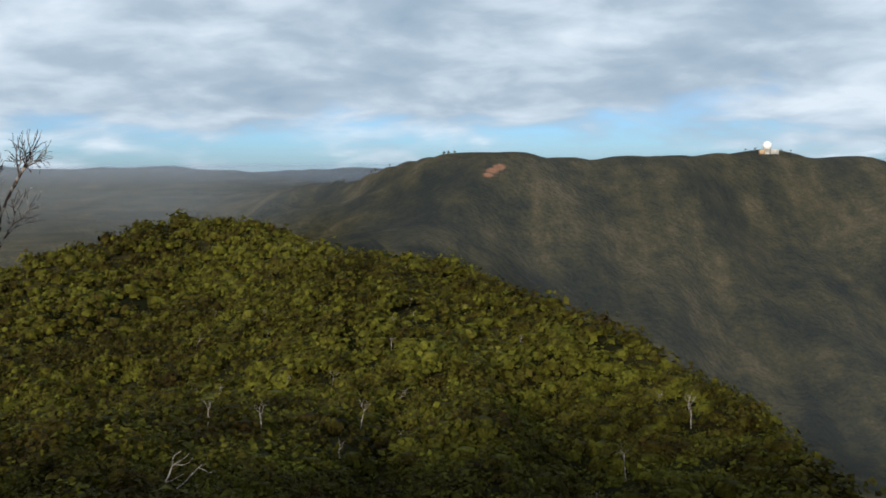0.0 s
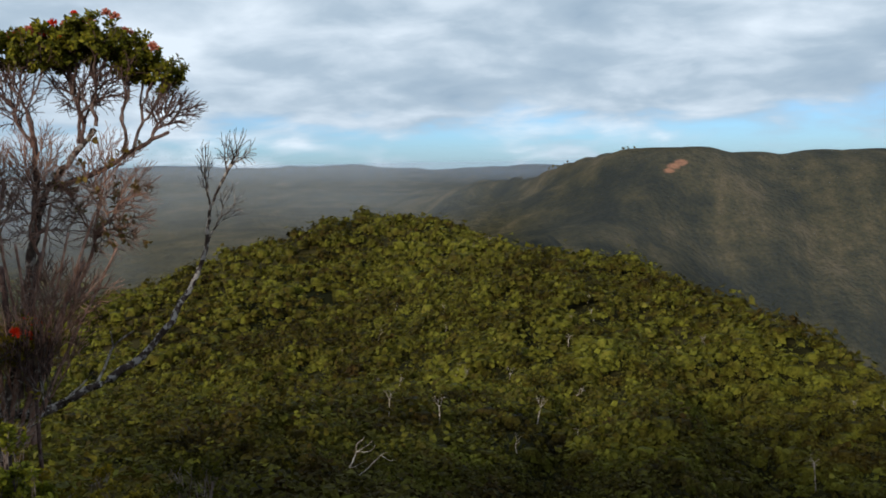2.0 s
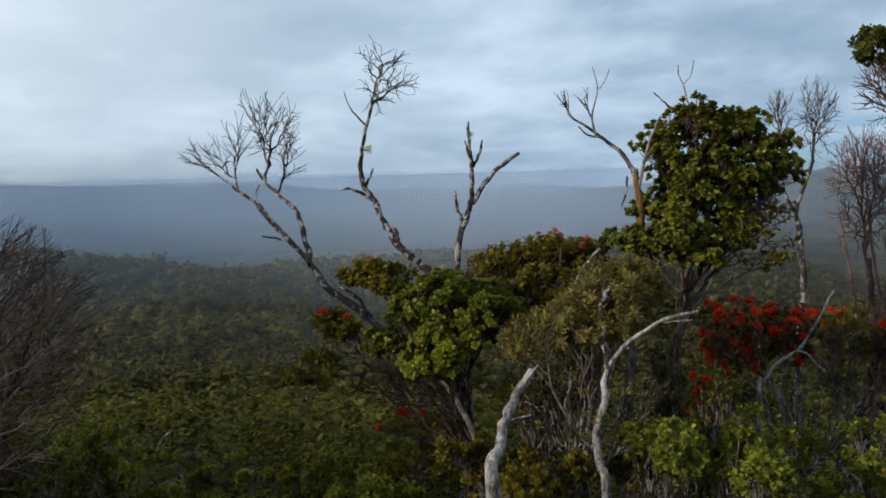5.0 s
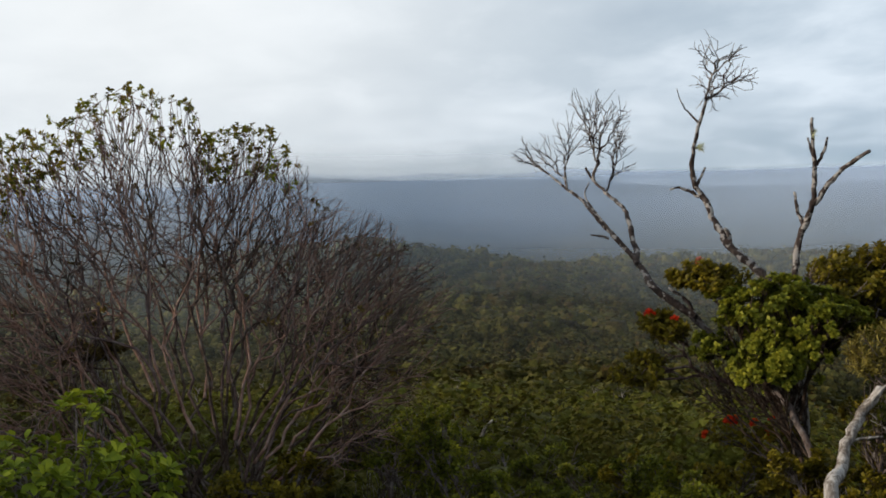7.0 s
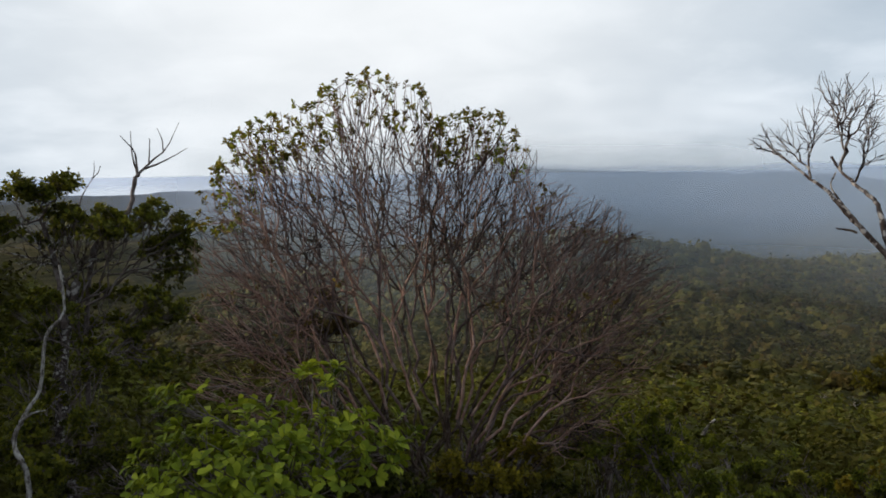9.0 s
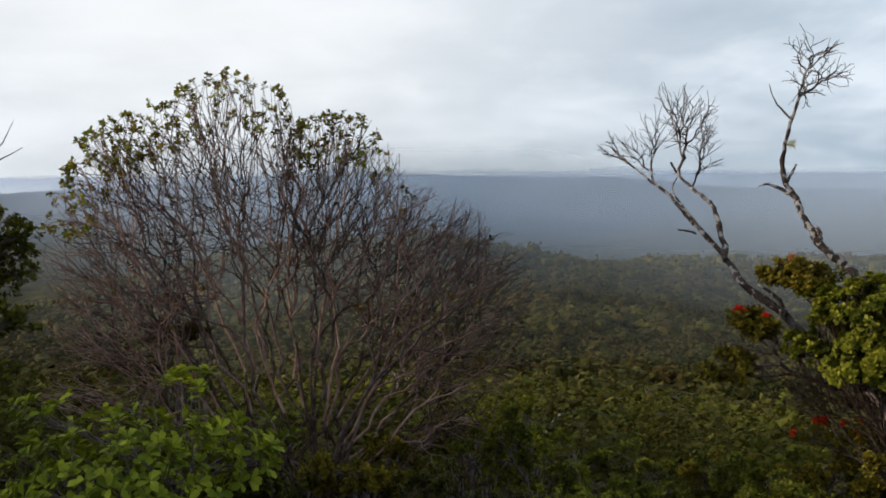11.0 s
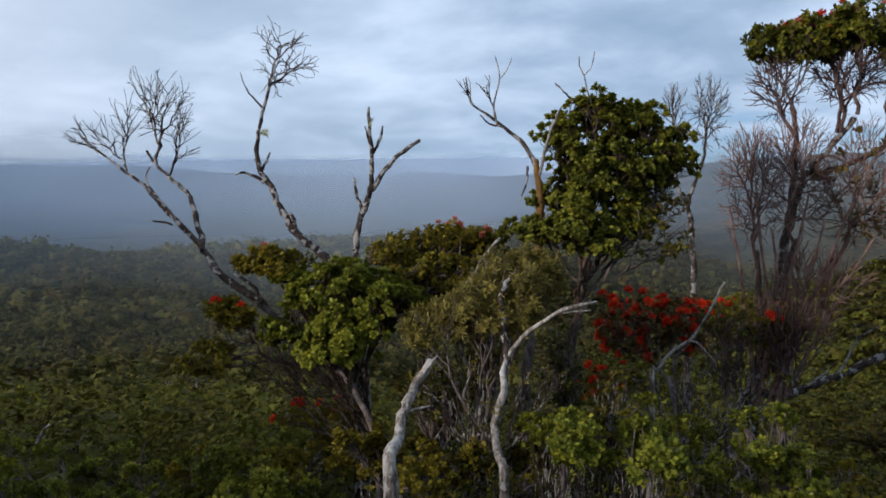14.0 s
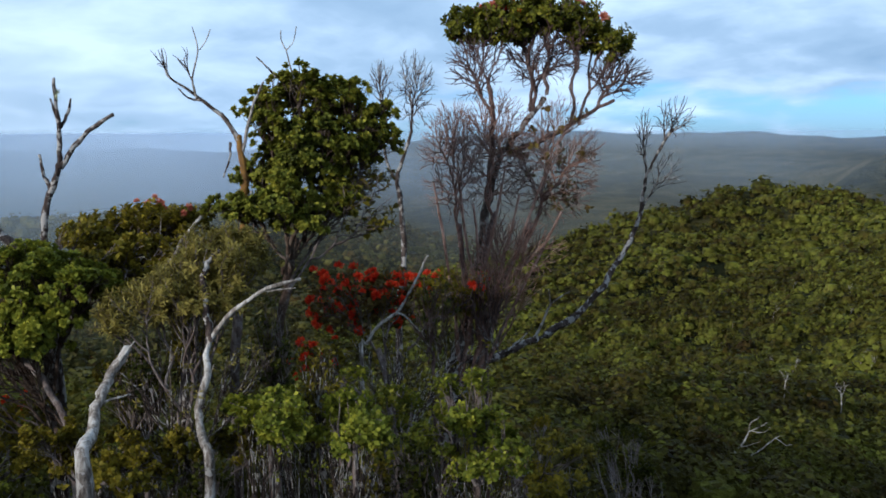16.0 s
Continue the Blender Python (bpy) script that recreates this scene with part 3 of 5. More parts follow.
def height(x, y):
    d = np.hypot(x, y)
    own = ridge(x, y, OWN, 0.30, 1.1, 0.5)
    edge = ridge(x, y, EDGE, 0.22, 1.25, 0.6)
    shoulder = ridge(x, y, SHOULDER, 0.17, 0.40, 0.4)
    basin = ridge(x, y, BASIN, 0.13, 0.17, 2.0)
    cliff = np.clip(x - 15, 0, 600) * 1.2
    own, shoulder, basin = own - cliff, shoulder - cliff, basin - 1.5 * np.clip(x + 4, 0, 600)
    shade_bank = ridge(x, y, SHADE_BANK, 0.9, 0.9, 0.5)
    near = smax(0.5, own, edge, shoulder, basin, shade_bank) + 0.05
    near = near + fractal(x / 9, y / 9, 3, 5) * 1.1 * np.clip((d - 15) / 40, 0, 1)
    base = -66 - np.clip(x - 15 - 0.02 * y, 0, 400) * 1.3
    base = np.maximum(base, -390) + fractal(x / 260, y / 260, 4, 3) * 26 * np.clip((d - 250) / 400, 0, 1)
    west_side = np.clip((np.degrees(np.arctan2(-x, y)) - 42) / 12, 0, 1)
    base = base - 58 * np.clip((d - 330) / 450, 0, 1) * west_side
    base = base - 150 * np.clip((d - 3300) / 1400, 0, 1)
    gully = fractal(x / 120, y / 260, 5, 9) * 66 * np.clip((d - 350) / 400, 0, 1) * np.clip((1500 - d) / 300, 0, 1)
    away = np.clip((d - 100) / 200, 0, 1)
    low = ridge(x, y, LOW, 0.24, 0.3, 5) + fractal(x / 30, y / 30, 3, 12) * 3
    west = ridge(x, y, WEST, 0.3, 0.3, 4) + fractal(x / 30, y / 30, 3, 14) * 3
    mount = ridge(x, y, MOUNT, 0.35, 0.66, 6)
    mount = mount + gully * np.clip((12 - mount) / 60, 0.04, 1)
    spur = ridge(x, y, SPUR, 0.28, 0.8, 16) + gully * 0.25
    far = ridge(x, y, FAR, 0.12, 0.040, 6) + fractal(x / 260, y / 260, 4, 21) * 20
    plat = -42 + ridge(x, y, PLATEAU, 0.06, 0.09, 6) + fractal(x / 220, y / 220, 4, 25) * 44
    cut = np.clip(x - 0.04 * y - 10, 0, 900) * np.clip((1900 - d) / 500, 0, 1)
    far, plat = far - cut, plat - cut
    return smax(4.0, near, base, low, west, mount, spur, far, plat)


def ground_z(x, y):
    return float(height(np.array([float(x)]), np.array([float(y)]))[0])


def build_ground():
    ang = np.radians(np.concatenate([np.linspace(-40, 126, 400, endpoint=False), np.linspace(126, 320, 70, endpoint=False)]))
    rad = np.geomspace(0.7, 4950, 270)
    A, R = np.meshgrid(ang, rad)
    X, Y = -np.sin(A) * R, np.cos(A) * R
    Z = height(X, Y)
    na, nr = len(ang), len(rad)
    g = Geo()
    i, j = np.meshgrid(np.arange(nr - 1), np.arange(na), indexing="ij")
    jn = (j + 1) % na
    f = np.stack([i * na + j, i * na + jn, (i + 1) * na + jn, (i + 1) * na + j], -1).reshape(-1, 4)
    verts = np.stack([X, Y, Z], -1).reshape(-1, 3)
    mid = len(verts)
    verts = np.vstack([verts, [(0, 0, ground_z(0, 0))]])
    j = np.arange(0, na, 2)
    f = np.vstack([f, np.stack([np.full(len(j), mid), (j + 2) % na, (j + 1) % na, j], -1)])
    g.add(verts, f[:, ::-1])
    tagged(new("ground", g.mesh("ground", M_GROUND)), "shrub-covered mountain ridge falling to a forested valley", "ground", kind="structure")


build_ground()


def build_mist_haze():
    """Added sheets, one behind the other, for distance haze and drizzle over the plateau."""
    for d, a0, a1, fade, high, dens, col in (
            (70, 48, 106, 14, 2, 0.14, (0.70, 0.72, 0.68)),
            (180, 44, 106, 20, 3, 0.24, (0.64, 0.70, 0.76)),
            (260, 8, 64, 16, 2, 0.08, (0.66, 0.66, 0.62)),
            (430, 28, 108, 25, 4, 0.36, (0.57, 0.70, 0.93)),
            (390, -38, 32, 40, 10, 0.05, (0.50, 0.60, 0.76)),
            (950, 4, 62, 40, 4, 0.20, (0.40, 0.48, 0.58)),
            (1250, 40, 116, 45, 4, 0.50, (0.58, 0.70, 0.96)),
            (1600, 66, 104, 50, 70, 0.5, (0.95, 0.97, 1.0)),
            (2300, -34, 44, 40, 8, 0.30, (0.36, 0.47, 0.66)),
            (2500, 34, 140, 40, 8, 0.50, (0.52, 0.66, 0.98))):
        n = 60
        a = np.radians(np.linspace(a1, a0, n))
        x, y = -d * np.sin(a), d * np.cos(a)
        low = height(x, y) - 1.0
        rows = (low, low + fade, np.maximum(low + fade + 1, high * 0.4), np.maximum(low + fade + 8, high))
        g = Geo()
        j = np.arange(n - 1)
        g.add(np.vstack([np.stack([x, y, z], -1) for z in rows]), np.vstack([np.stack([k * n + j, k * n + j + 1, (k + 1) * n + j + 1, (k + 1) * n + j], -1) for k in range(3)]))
        me = g.mesh("mist_haze_sheet", mist_haze_material("mist", dens, 3.0 / d, col))
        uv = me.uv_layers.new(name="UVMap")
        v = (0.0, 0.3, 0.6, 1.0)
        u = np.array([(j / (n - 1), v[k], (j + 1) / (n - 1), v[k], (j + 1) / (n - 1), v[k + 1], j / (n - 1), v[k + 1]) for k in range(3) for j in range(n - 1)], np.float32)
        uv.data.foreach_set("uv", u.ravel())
        tagged(new("mist_haze_sheet", me), "thin grey sheet standing in for distance haze and drizzle", "mist", kind="stuff")


build_mist_haze()


# ---------------------------------------------------------------- shrub cover of the slopes
def clumps(g, pos, size, quads, rng, leaf, heart=0.84):
    """Rounded shrubs built of many small leaf sprays over a dark heart, with an uneven outline."""
    n = len(pos)
    ph = rng.uniform(0, 6, (n, 1, 3))

    def lump(d):
        return 1 + 0.34 * np.sin(d[..., 0] * 4 + ph[..., 0]) * np.cos(d[..., 1] * 4 + ph[..., 1]) + 0.12 * np.sin(d[..., 2] * 7 + ph[..., 2])

    a = np.arange(4) * np.pi / 2
    core = np.array([(math.cos(t) * math.cos(e), math.sin(t) * math.cos(e), math.sin(e)) for e in (-0.2, 0.75) for t in a])
    d = np.broadcast_to(core, (n, 8, 3))
    v = pos[:, None, :] + d * (size[:, None] * lump(d) * heart)[..., None] * np.array((1, 1, 0.9))
    j = np.arange(4)
    jn = (j + 1) % 4
    f = np.vstack([np.stack([j, jn, 4 + jn, 4 + j], -1), [(4, 5, 6, 7)]])[None]
    if heart:
        g.add(v, f + (np.arange(n) * 8)[:, None, None])
    d = rng.normal(0, 1, (n, quads, 3))
    d[..., 2] = np.abs(d[..., 2]) * 0.9 - 0.15
    d /= np.linalg.norm(d, axis=2)[..., None]
    r = size[:, None] * lump(d) * rng.uniform(0.55, 1.12, (n, quads))
    c = pos[:, None, :] + d * r[..., None] * np.array((1, 1, 0.9))
    nn = d + rng.normal(0, 0.4, d.shape) + np.array((0, 0, 0.5))
    nn /= np.linalg.norm(nn, axis=2)[..., None]
    u = np.cross(nn, rng.normal(0, 1, d.shape))
    u /= np.linalg.norm(u, axis=2)[..., None]
    w = np.cross(nn, u)
    s = (leaf * rng.uniform(0.6, 1.4, (n, quads)) * size[:, None])[..., None]
    lift = nn * s * 0.3
    v = np.stack([c - u * s, c - w * s * 0.8 - lift, c + u * s, c + w * s * 0.8 - lift], 2)
    g.add(v.reshape(-1, 3), np.arange(n * quads * 4).reshape(-1, 4))


def scatter(r0, r1, a0, a1, step, rng):
    """Places about step metres apart in a sector of the land."""
    area = math.pi * (r1 * r1 - r0 * r0) * (a1 - a0) / 360
    n = int(area / step ** 2)
    r = np.sqrt(rng.uniform(r0 * r0, r1 * r1, n))
    a = np.radians(rng.uniform(a0, a1, n))
    x, y = -np.sin(a) * r, np.cos(a) * r
    return np.stack([x, y, height(x, y)], -1)


def build_cover():
    rng = np.random.default_rng(11)
    for name, r0, r1, a0, a1, step, quads, leaf, size, mat, label in (
            ("shrub_cover", 5.5, 11, 24, 120, 0.55, 210, 0.068, 0.36, M_COVER, "low dense undergrowth below the lookout"),
            ("shrub_cover", 11, 20, 24, 120, 0.58, 105, 0.09, 0.38, M_COVER, "low dense scrub on the slope under the lookout"),
            ("shrub_cover", 14, 32, -28, 42, 0.52, 74, 0.125, 0.42, M_COVER, "dense dark olive and brown shrubs on the near slope"),
            ("shrub_cover", 20, 46, 50, 114, 0.70, 58, 0.125, 0.50, M_COVER, "dense low green shrubs on the basin slope"),
            ("shrub_cover", 32, 56, -25, 44, 0.60, 36, 0.165, 0.52, M_COVER, "dense olive shrubs in the saddle"),
            ("forest_cover", 46, 110, 42, 114, 1.05, 24, 0.19, 0.78, M_COVER_FAR, "green scrub down the basin"),
            ("shrub_cover", 56, 110, -14, 42, 0.90, 22, 0.20, 0.72, M_COVER, "sunlit yellow-green shrubs over the ridge"),
            ("shrub_cover", 110, 200, 0, 36, 1.35, 13, 0.26, 0.95, M_COVER, "close scrub on the knoll of the ridge"),
            ("forest_cover", 110, 200, 36, 112, 1.85, 14, 0.22, 1.25, M_COVER_FAR, "close green scrub in the basin"),
            ("forest_cover", 200, 430, 8, 40, 3.2, 7, 0.24, 1.8, M_COVER_FAR, "low scrub on the long ridge"),
            ("forest_cover", 200, 335, 38, 104, 2.7, 7, 0.24, 1.5, M_COVER_FAR, "low forest on the far side of the basin")):
        p = scatter(r0, r1, a0, a1, step, rng)
        s = size * np.minimum(rng.lognormal(-0.05, 0.48, len(p)), 1.9)
        wave = fractal(p[:, 0] / (9 * size), p[:, 1] / (9 * size), 3, 31)
        p[:, 2] += size * 0.1 + min(size, 0.7) * 1.6 * np.maximum(wave, -0.12) + s * rng.uniform(-0.15, 0.45, len(p))
        g = Geo()
        clumps(g, p, s, quads, rng, leaf, 0.42 if r0 < 30 else 0.5 if r0 < 100 else 0.6)
        tagged(new(name, g.mesh(name, mat)), label, "shrubs", kind="stuff")


build_cover()

# ---------------------------------------------------------------- trees and shrubs round the lookout
def plant(name, label, category, seed, limbs=(), fills=(), group=""):
    """A woody plant. limbs: (part name, points, radius at the foot, at the end, material).
    fills: dicts with start, way, vols, tips, and how the twigs and leaves look."""
    rng = np.random.default_rng(seed)
    first = limbs[0][1][0] if limbs else fills[0]["start"]
    base = (first[0], first[1], min(ground_z(first[0], first[1]), first[2]))
    ob = thing(name, base, label, category, group)
    for i, (pname, pts, r0, r1, mat) in enumerate(limbs):
        pts = list(pts)
        if i == 0 and first[2] > base[2] + 0.05:
            pts.insert(0, (first[0] + 0.06, first[1] - 0.04, base[2] - 0.05))
        g = Geo()
        limb(g, pts, r0, r1, rng)
        part(pname, g, mat, ob)
    spots = []
    for f in fills:
        g, ends = Geo(), []
        start = np.array(f["start"], float)
        tips = in_volumes([(*v[:3], v[3] * 1.1, v[4] * 1.1) for v in f["vols"]], f["tips"], rng, f.get("shell", 0.36), 0.0 if "leaf" in f else 0.35)
        if "clumps" in f:
            tips = in_clumps(f["vols"], f["tips"], rng, *f["clumps"])
        way = norm(norm(np.array(f.get("way", tips.mean(0) - start), float)) + (0, 0, 0.35))
        stems = f.get("stems", 1)
        if stems == 1:
            groups = [tips]
        else:
            k = np.argsort((tips - start) @ np.array(f.get("axis", (0.7, 0.7, 0))))
            groups = np.array_split(tips[k], stems)
        for t in groups:
            branches(g, start + (rng.normal(0, 0.03, 3) if stems > 1 else 0), way, t, f.get("rtip", 0.0018), rng, ends, f.get("fork", 0.26), f.get("bend", 0.45), f.get("power", 0.33))
        crown = part(f.get("twig_name", "twig_crown"), g, f.get("wood", M_TWIG), ob)
        if "leaf" in f:
            g = Geo()
            keep = [e for e in ends if rng.random() < f.get("leafy", 1.0)]
            rise = f.get("rise", 0.0)
            if rise:
                mid = np.mean([e[0] for e in keep], 0)
                keep = [(e[0], norm(e[1] * (1 - rise) + rise * (norm(e[0] - mid) * 0.7 + np.array((0, 0, 0.8))))) for e in keep]
            leaves(g, keep, f.get("count", 12), f.get("length", 0.04) * f.get("big", 1.12), f.get("width", 0.55), rng, f.get("spread", 0.9), f.get("back", 0.05), f.get("jitter", 0.35), *((ROUND, ROUND_F) if f.get("round") else ()))
            part("foliage", g, f["leaf"], crown, f.get("leaf_label", ""), smooth=False)
        if "flowers" in f:
            top = sorted(ends, key=lambda e: -e[0][2] + rng.uniform(-0.15, 0.15))[: int(f["flowers"] * f.get("wide", 2))]
            pick = [top[i] for i in rng.permutation(len(top))[: f["flowers"]]]
            put_flowers(crown, [(e[0] + e[1] * 0.02, e[1]) for e in pick], rng, f.get("kinds", (0, 1)), size=f.get("fsize", 1.0))
    return ob


def snag_wide():
    plant("dead_tree", "leaning dead tree with lichen-blotched bark and fine bare twigs", "dead tree", 31, [
        ("trunk", [(-3.33, 2.26, 0.4), (-3.46, 2.29, 0.63), (-3.65, 2.26, 0.8), (-3.87, 2.16, 0.95), (-4.0, 2.08, 1.07)], 0.012, 0.015, M_TWIG),
        ("limb", [(-3.98, 2.09, 1.05), (-4.0, 2.08, 1.07), (-4.18, 1.98, 1.18), (-4.31, 1.98, 1.27), (-4.46, 1.92, 1.41), (-4.59, 1.89, 1.49), (-4.71, 1.86, 1.58), (-4.84, 1.82, 1.65), (-4.92, 1.76, 1.72), (-5.01, 1.66, 1.83)], 0.021, 0.004, M_BARK),
        ("limb", [(-4.31, 1.97, 1.28), (-4.41, 2.0, 1.36), (-4.47, 2.01, 1.44), (-4.58, 2.04, 1.52), (-4.73, 2.06, 1.57), (-4.94, 2.09, 1.62), (-5.06, 2.07, 1.69), (-5.08, 2.03, 1.76)], 0.017, 0.006, M_BARK),
        ("limb", [(-4.46, 1.92, 1.41), (-4.54, 1.87, 1.51), (-4.62, 1.83, 1.61), (-4.61, 1.85, 1.68)], 0.007, 0.003, M_BARK),
        ("limb", [(-3.97, 2.11, 1.04), (-4.02, 2.06, 1.14), (-4.06, 2.0, 1.19)], 0.011, 0.005, M_BARK),
        ("stub", [(-4.49, 1.9, 1.4), (-4.51, 1.87, 1.41), (-4.53, 1.82, 1.42)], 0.007, 0.004, M_BARK)], [
        dict(start=(-5.06, 2.07, 1.69), vols=[(-5.03, 2.11, 1.97, 0.17, 0.22), (-5.08, 1.99, 2.05, 0.06, 0.16)], tips=144, wood=M_BARK, rtip=0.0018),
        dict(start=(-4.84, 1.82, 1.65), vols=[(-4.96, 1.79, 1.86, 0.17, 0.11), (-4.96, 1.89, 1.95, 0.12, 0.12)], tips=57, wood=M_BARK, rtip=0.0018),
        dict(start=(-4.94, 2.09, 1.62), vols=[(-4.9, 2.17, 1.83, 0.09, 0.19)], tips=40, wood=M_BARK, rtip=0.0018),
        dict(start=(-4.96, 1.73, 1.75), vols=[(-5.0, 1.62, 1.86, 0.06, 0.08)], tips=23, wood=M_BARK, rtip=0.0019)])


def snag_tall():
    plant("dead_tree", "tall dead tree with fanned bare twigs and pale moss", "dead tree", 32, [
        ("trunk", [(-3.8, 2.51, 0.85), (-4.03, 2.6, 1.11), (-4.13, 2.57, 1.18), (-4.23, 2.53, 1.26), (-4.31, 2.49, 1.32), (-4.39, 2.48, 1.4), (-4.46, 2.46, 1.49), (-4.53, 2.45, 1.59), (-4.55, 2.41, 1.66), (-4.56, 2.4, 1.74), (-4.55, 2.41, 1.84), (-4.54, 2.43, 1.96)], 0.030, 0.009, M_BARK),
        ("stub", [(-4.54, 2.43, 1.59), (-4.57, 2.39, 1.62), (-4.59, 2.34, 1.64), (-4.61, 2.3, 1.63)], 0.011, 0.004, M_BARK),
        ("stub", [(-4.55, 2.42, 1.65), (-4.54, 2.44, 1.69), (-4.53, 2.46, 1.74)], 0.008, 0.005, M_BARK),
        ("stub", [(-4.34, 2.49, 1.36), (-4.35, 2.49, 1.4), (-4.36, 2.47, 1.43)], 0.013, 0.010, M_BARK),
        ("limb", [(-4.54, 2.43, 1.97), (-4.56, 2.38, 2.03), (-4.57, 2.35, 2.08), (-4.58, 2.33, 2.15)], 0.006, 0.002, M_BARK)], [
        dict(start=(-4.54, 2.43, 1.95), vols=[(-4.52, 2.44, 2.25, 0.07, 0.21), (-4.45, 2.60, 2.22, 0.11, 0.15), (-4.5, 2.5, 2.12, 0.09, 0.12)], tips=150, fork=0.34, wood=M_BARK, rtip=0.0018),
        dict(start=(-4.55, 2.41, 1.84), vols=[(-4.53, 2.44, 1.84, 0.025, 0.035)], tips=34, wood=M_MOSS, rtip=0.0018, twig_name="moss_tuft")])


def snag_forked():
    plant("dead_tree", "broken forked dead tree with snapped bare tops", "dead tree", 33, [
        ("trunk", [(-3.81, 2.49, 0.8), (-3.98, 2.59, 1.09), (-3.98, 2.61, 1.24), (-3.98, 2.63, 1.39), (-3.96, 2.68, 1.53), (-3.95, 2.69, 1.62), (-3.95, 2.69, 1.76), (-3.96, 2.69, 1.84), (-3.95, 2.68, 1.95)], 0.024, 0.007, M_BARK),
        ("limb", [(-3.95, 2.69, 1.55), (-3.93, 2.72, 1.61), (-3.9, 2.77, 1.68), (-3.86, 2.82, 1.74), (-3.81, 2.88, 1.79)], 0.013, 0.009, M_BARK),
        ("limb", [(-3.98, 2.65, 1.46), (-3.99, 2.63, 1.53), (-4.0, 2.62, 1.61)], 0.010, 0.007, M_BARK),
        ("stub", [(-3.95, 2.7, 1.73), (-3.93, 2.73, 1.8), (-3.92, 2.74, 1.86)], 0.009, 0.005, M_BARK),
        ("stub", [(-3.95, 2.69, 1.76), (-3.96, 2.68, 1.81), (-3.97, 2.67, 1.86)], 0.008, 0.004, M_BARK)], [
        dict(start=(-3.955, 2.685, 1.87), vols=[(-3.95, 2.69, 1.88, 0.018, 0.035)], tips=18, wood=M_MOSS, rtip=0.0018, twig_name="moss_tuft")])


def ohia_bush():
    plant("ohia_bush", "dense dark green bush with yellowish leaf tips and red flowers", "bush", 34, [
        ("trunk", [(-3.34, 2.3, 0.31), (-3.53, 2.32, 0.51), (-3.7, 2.32, 0.67), (-3.84, 2.35, 0.8)], 0.017, 0.012, M_STEM)], [
        dict(start=(-3.6, 2.32, 0.67), vols=[(-3.55, 2.35, 1.07, 0.23, 0.17), (-3.78, 2.29, 1.15, 0.21, 0.10), (-3.80, 2.12, 0.99, 0.14, 0.11), (-3.57, 2.23, 0.92, 0.18, 0.09)], tips=1100, clumps=(84, 0.09), leaf=M_YELLOW, count=28, length=0.0215, width=0.7, back=0.016, rise=0.7, spread=0.85, stems=5, rtip=0.0018, wood=M_STEM),
        dict(start=(-3.84, 2.45, 0.95), vols=[(-3.98, 2.15, 1.25, 0.16, 0.05), (-3.85, 2.76, 1.24, 0.19, 0.08), (-3.75, 3.03, 1.27, 0.21, 0.08), (-3.69, 3.24, 1.31, 0.14, 0.07), (-3.62, 2.72, 1.10, 0.22, 0.13), (-3.5, 2.95, 1.14, 0.18, 0.10)], tips=1000, clumps=(92, 0.085), leaf=M_OHIA2, count=22, length=0.026, width=0.6, rise=0.7, stems=4, flowers=10, kinds=(2,), fsize=0.65, rtip=0.0018),
        dict(start=(-3.75, 2.32, 0.7), vols=[(-3.99, 1.92, 1.03, 0.12, 0.045), (-3.99, 1.79, 0.84, 0.12, 0.06)], tips=200, clumps=(22, 0.055), leaf=M_OHIA2, count=16, length=0.028, rise=0.7, wood=M_DARK, flowers=4, fsize=0.7),
        dict(start=(-3.45, 2.32, 0.42), vols=[(-3.72, 2.15, 0.80, 0.26, 0.16)], tips=210, stems=5, wood=M_STEM, rtip=0.002),
        dict(start=(-3.45, 2.32, 0.42), vols=[(-3.86, 2.2, 0.55, 0.14, 0.06), (-3.72, 2.36, 0.56, 0.12, 0.06)], tips=72, leaf=M_OHIA2, leafy=0.6, count=8, length=0.034, flowers=7, fsize=0.8)])


def feathery_shrub():
    plant("feathery_shrub", "feathery grey-olive shrub over a thicket of grey stems", "shrub", 35, [
        ("trunk", [(-2.95, 2.49, 0.36), (-3.03, 2.57, 0.56), (-3.1, 2.65, 0.77)], 0.016, 0.012, M_BARK),
        ("dead_limb", [(-3.23, 2.61, 1.12), (-3.18, 2.68, 1.21), (-3.17, 2.7, 1.26), (-3.12, 2.77, 1.36)], 0.008, 0.007, M_DEAD)], [
        dict(start=(-3.03, 2.57, 0.56), vols=[(-3.02, 2.77, 1.22, 0.19, 0.10), (-3.08, 2.54, 1.08, 0.18, 0.10), (-3.17, 2.39, 1.01, 0.09, 0.07), (-2.95, 2.70, 1.07, 0.14, 0.09)], tips=820, clumps=(80, 0.075), leaf=M_FEATHER, count=34, length=0.028, width=0.2, back=0.07, rise=0.5, spread=0.7, stems=5, rtip=0.0016),
        dict(start=(-2.97, 2.52, 0.30), vols=[(-3.0, 2.62, 0.75, 0.32, 0.2)], tips=130, leaf=M_FEATHER, leafy=0.4, count=10, length=0.02, width=0.3, stems=6, wood=M_BARK, rtip=0.002)])


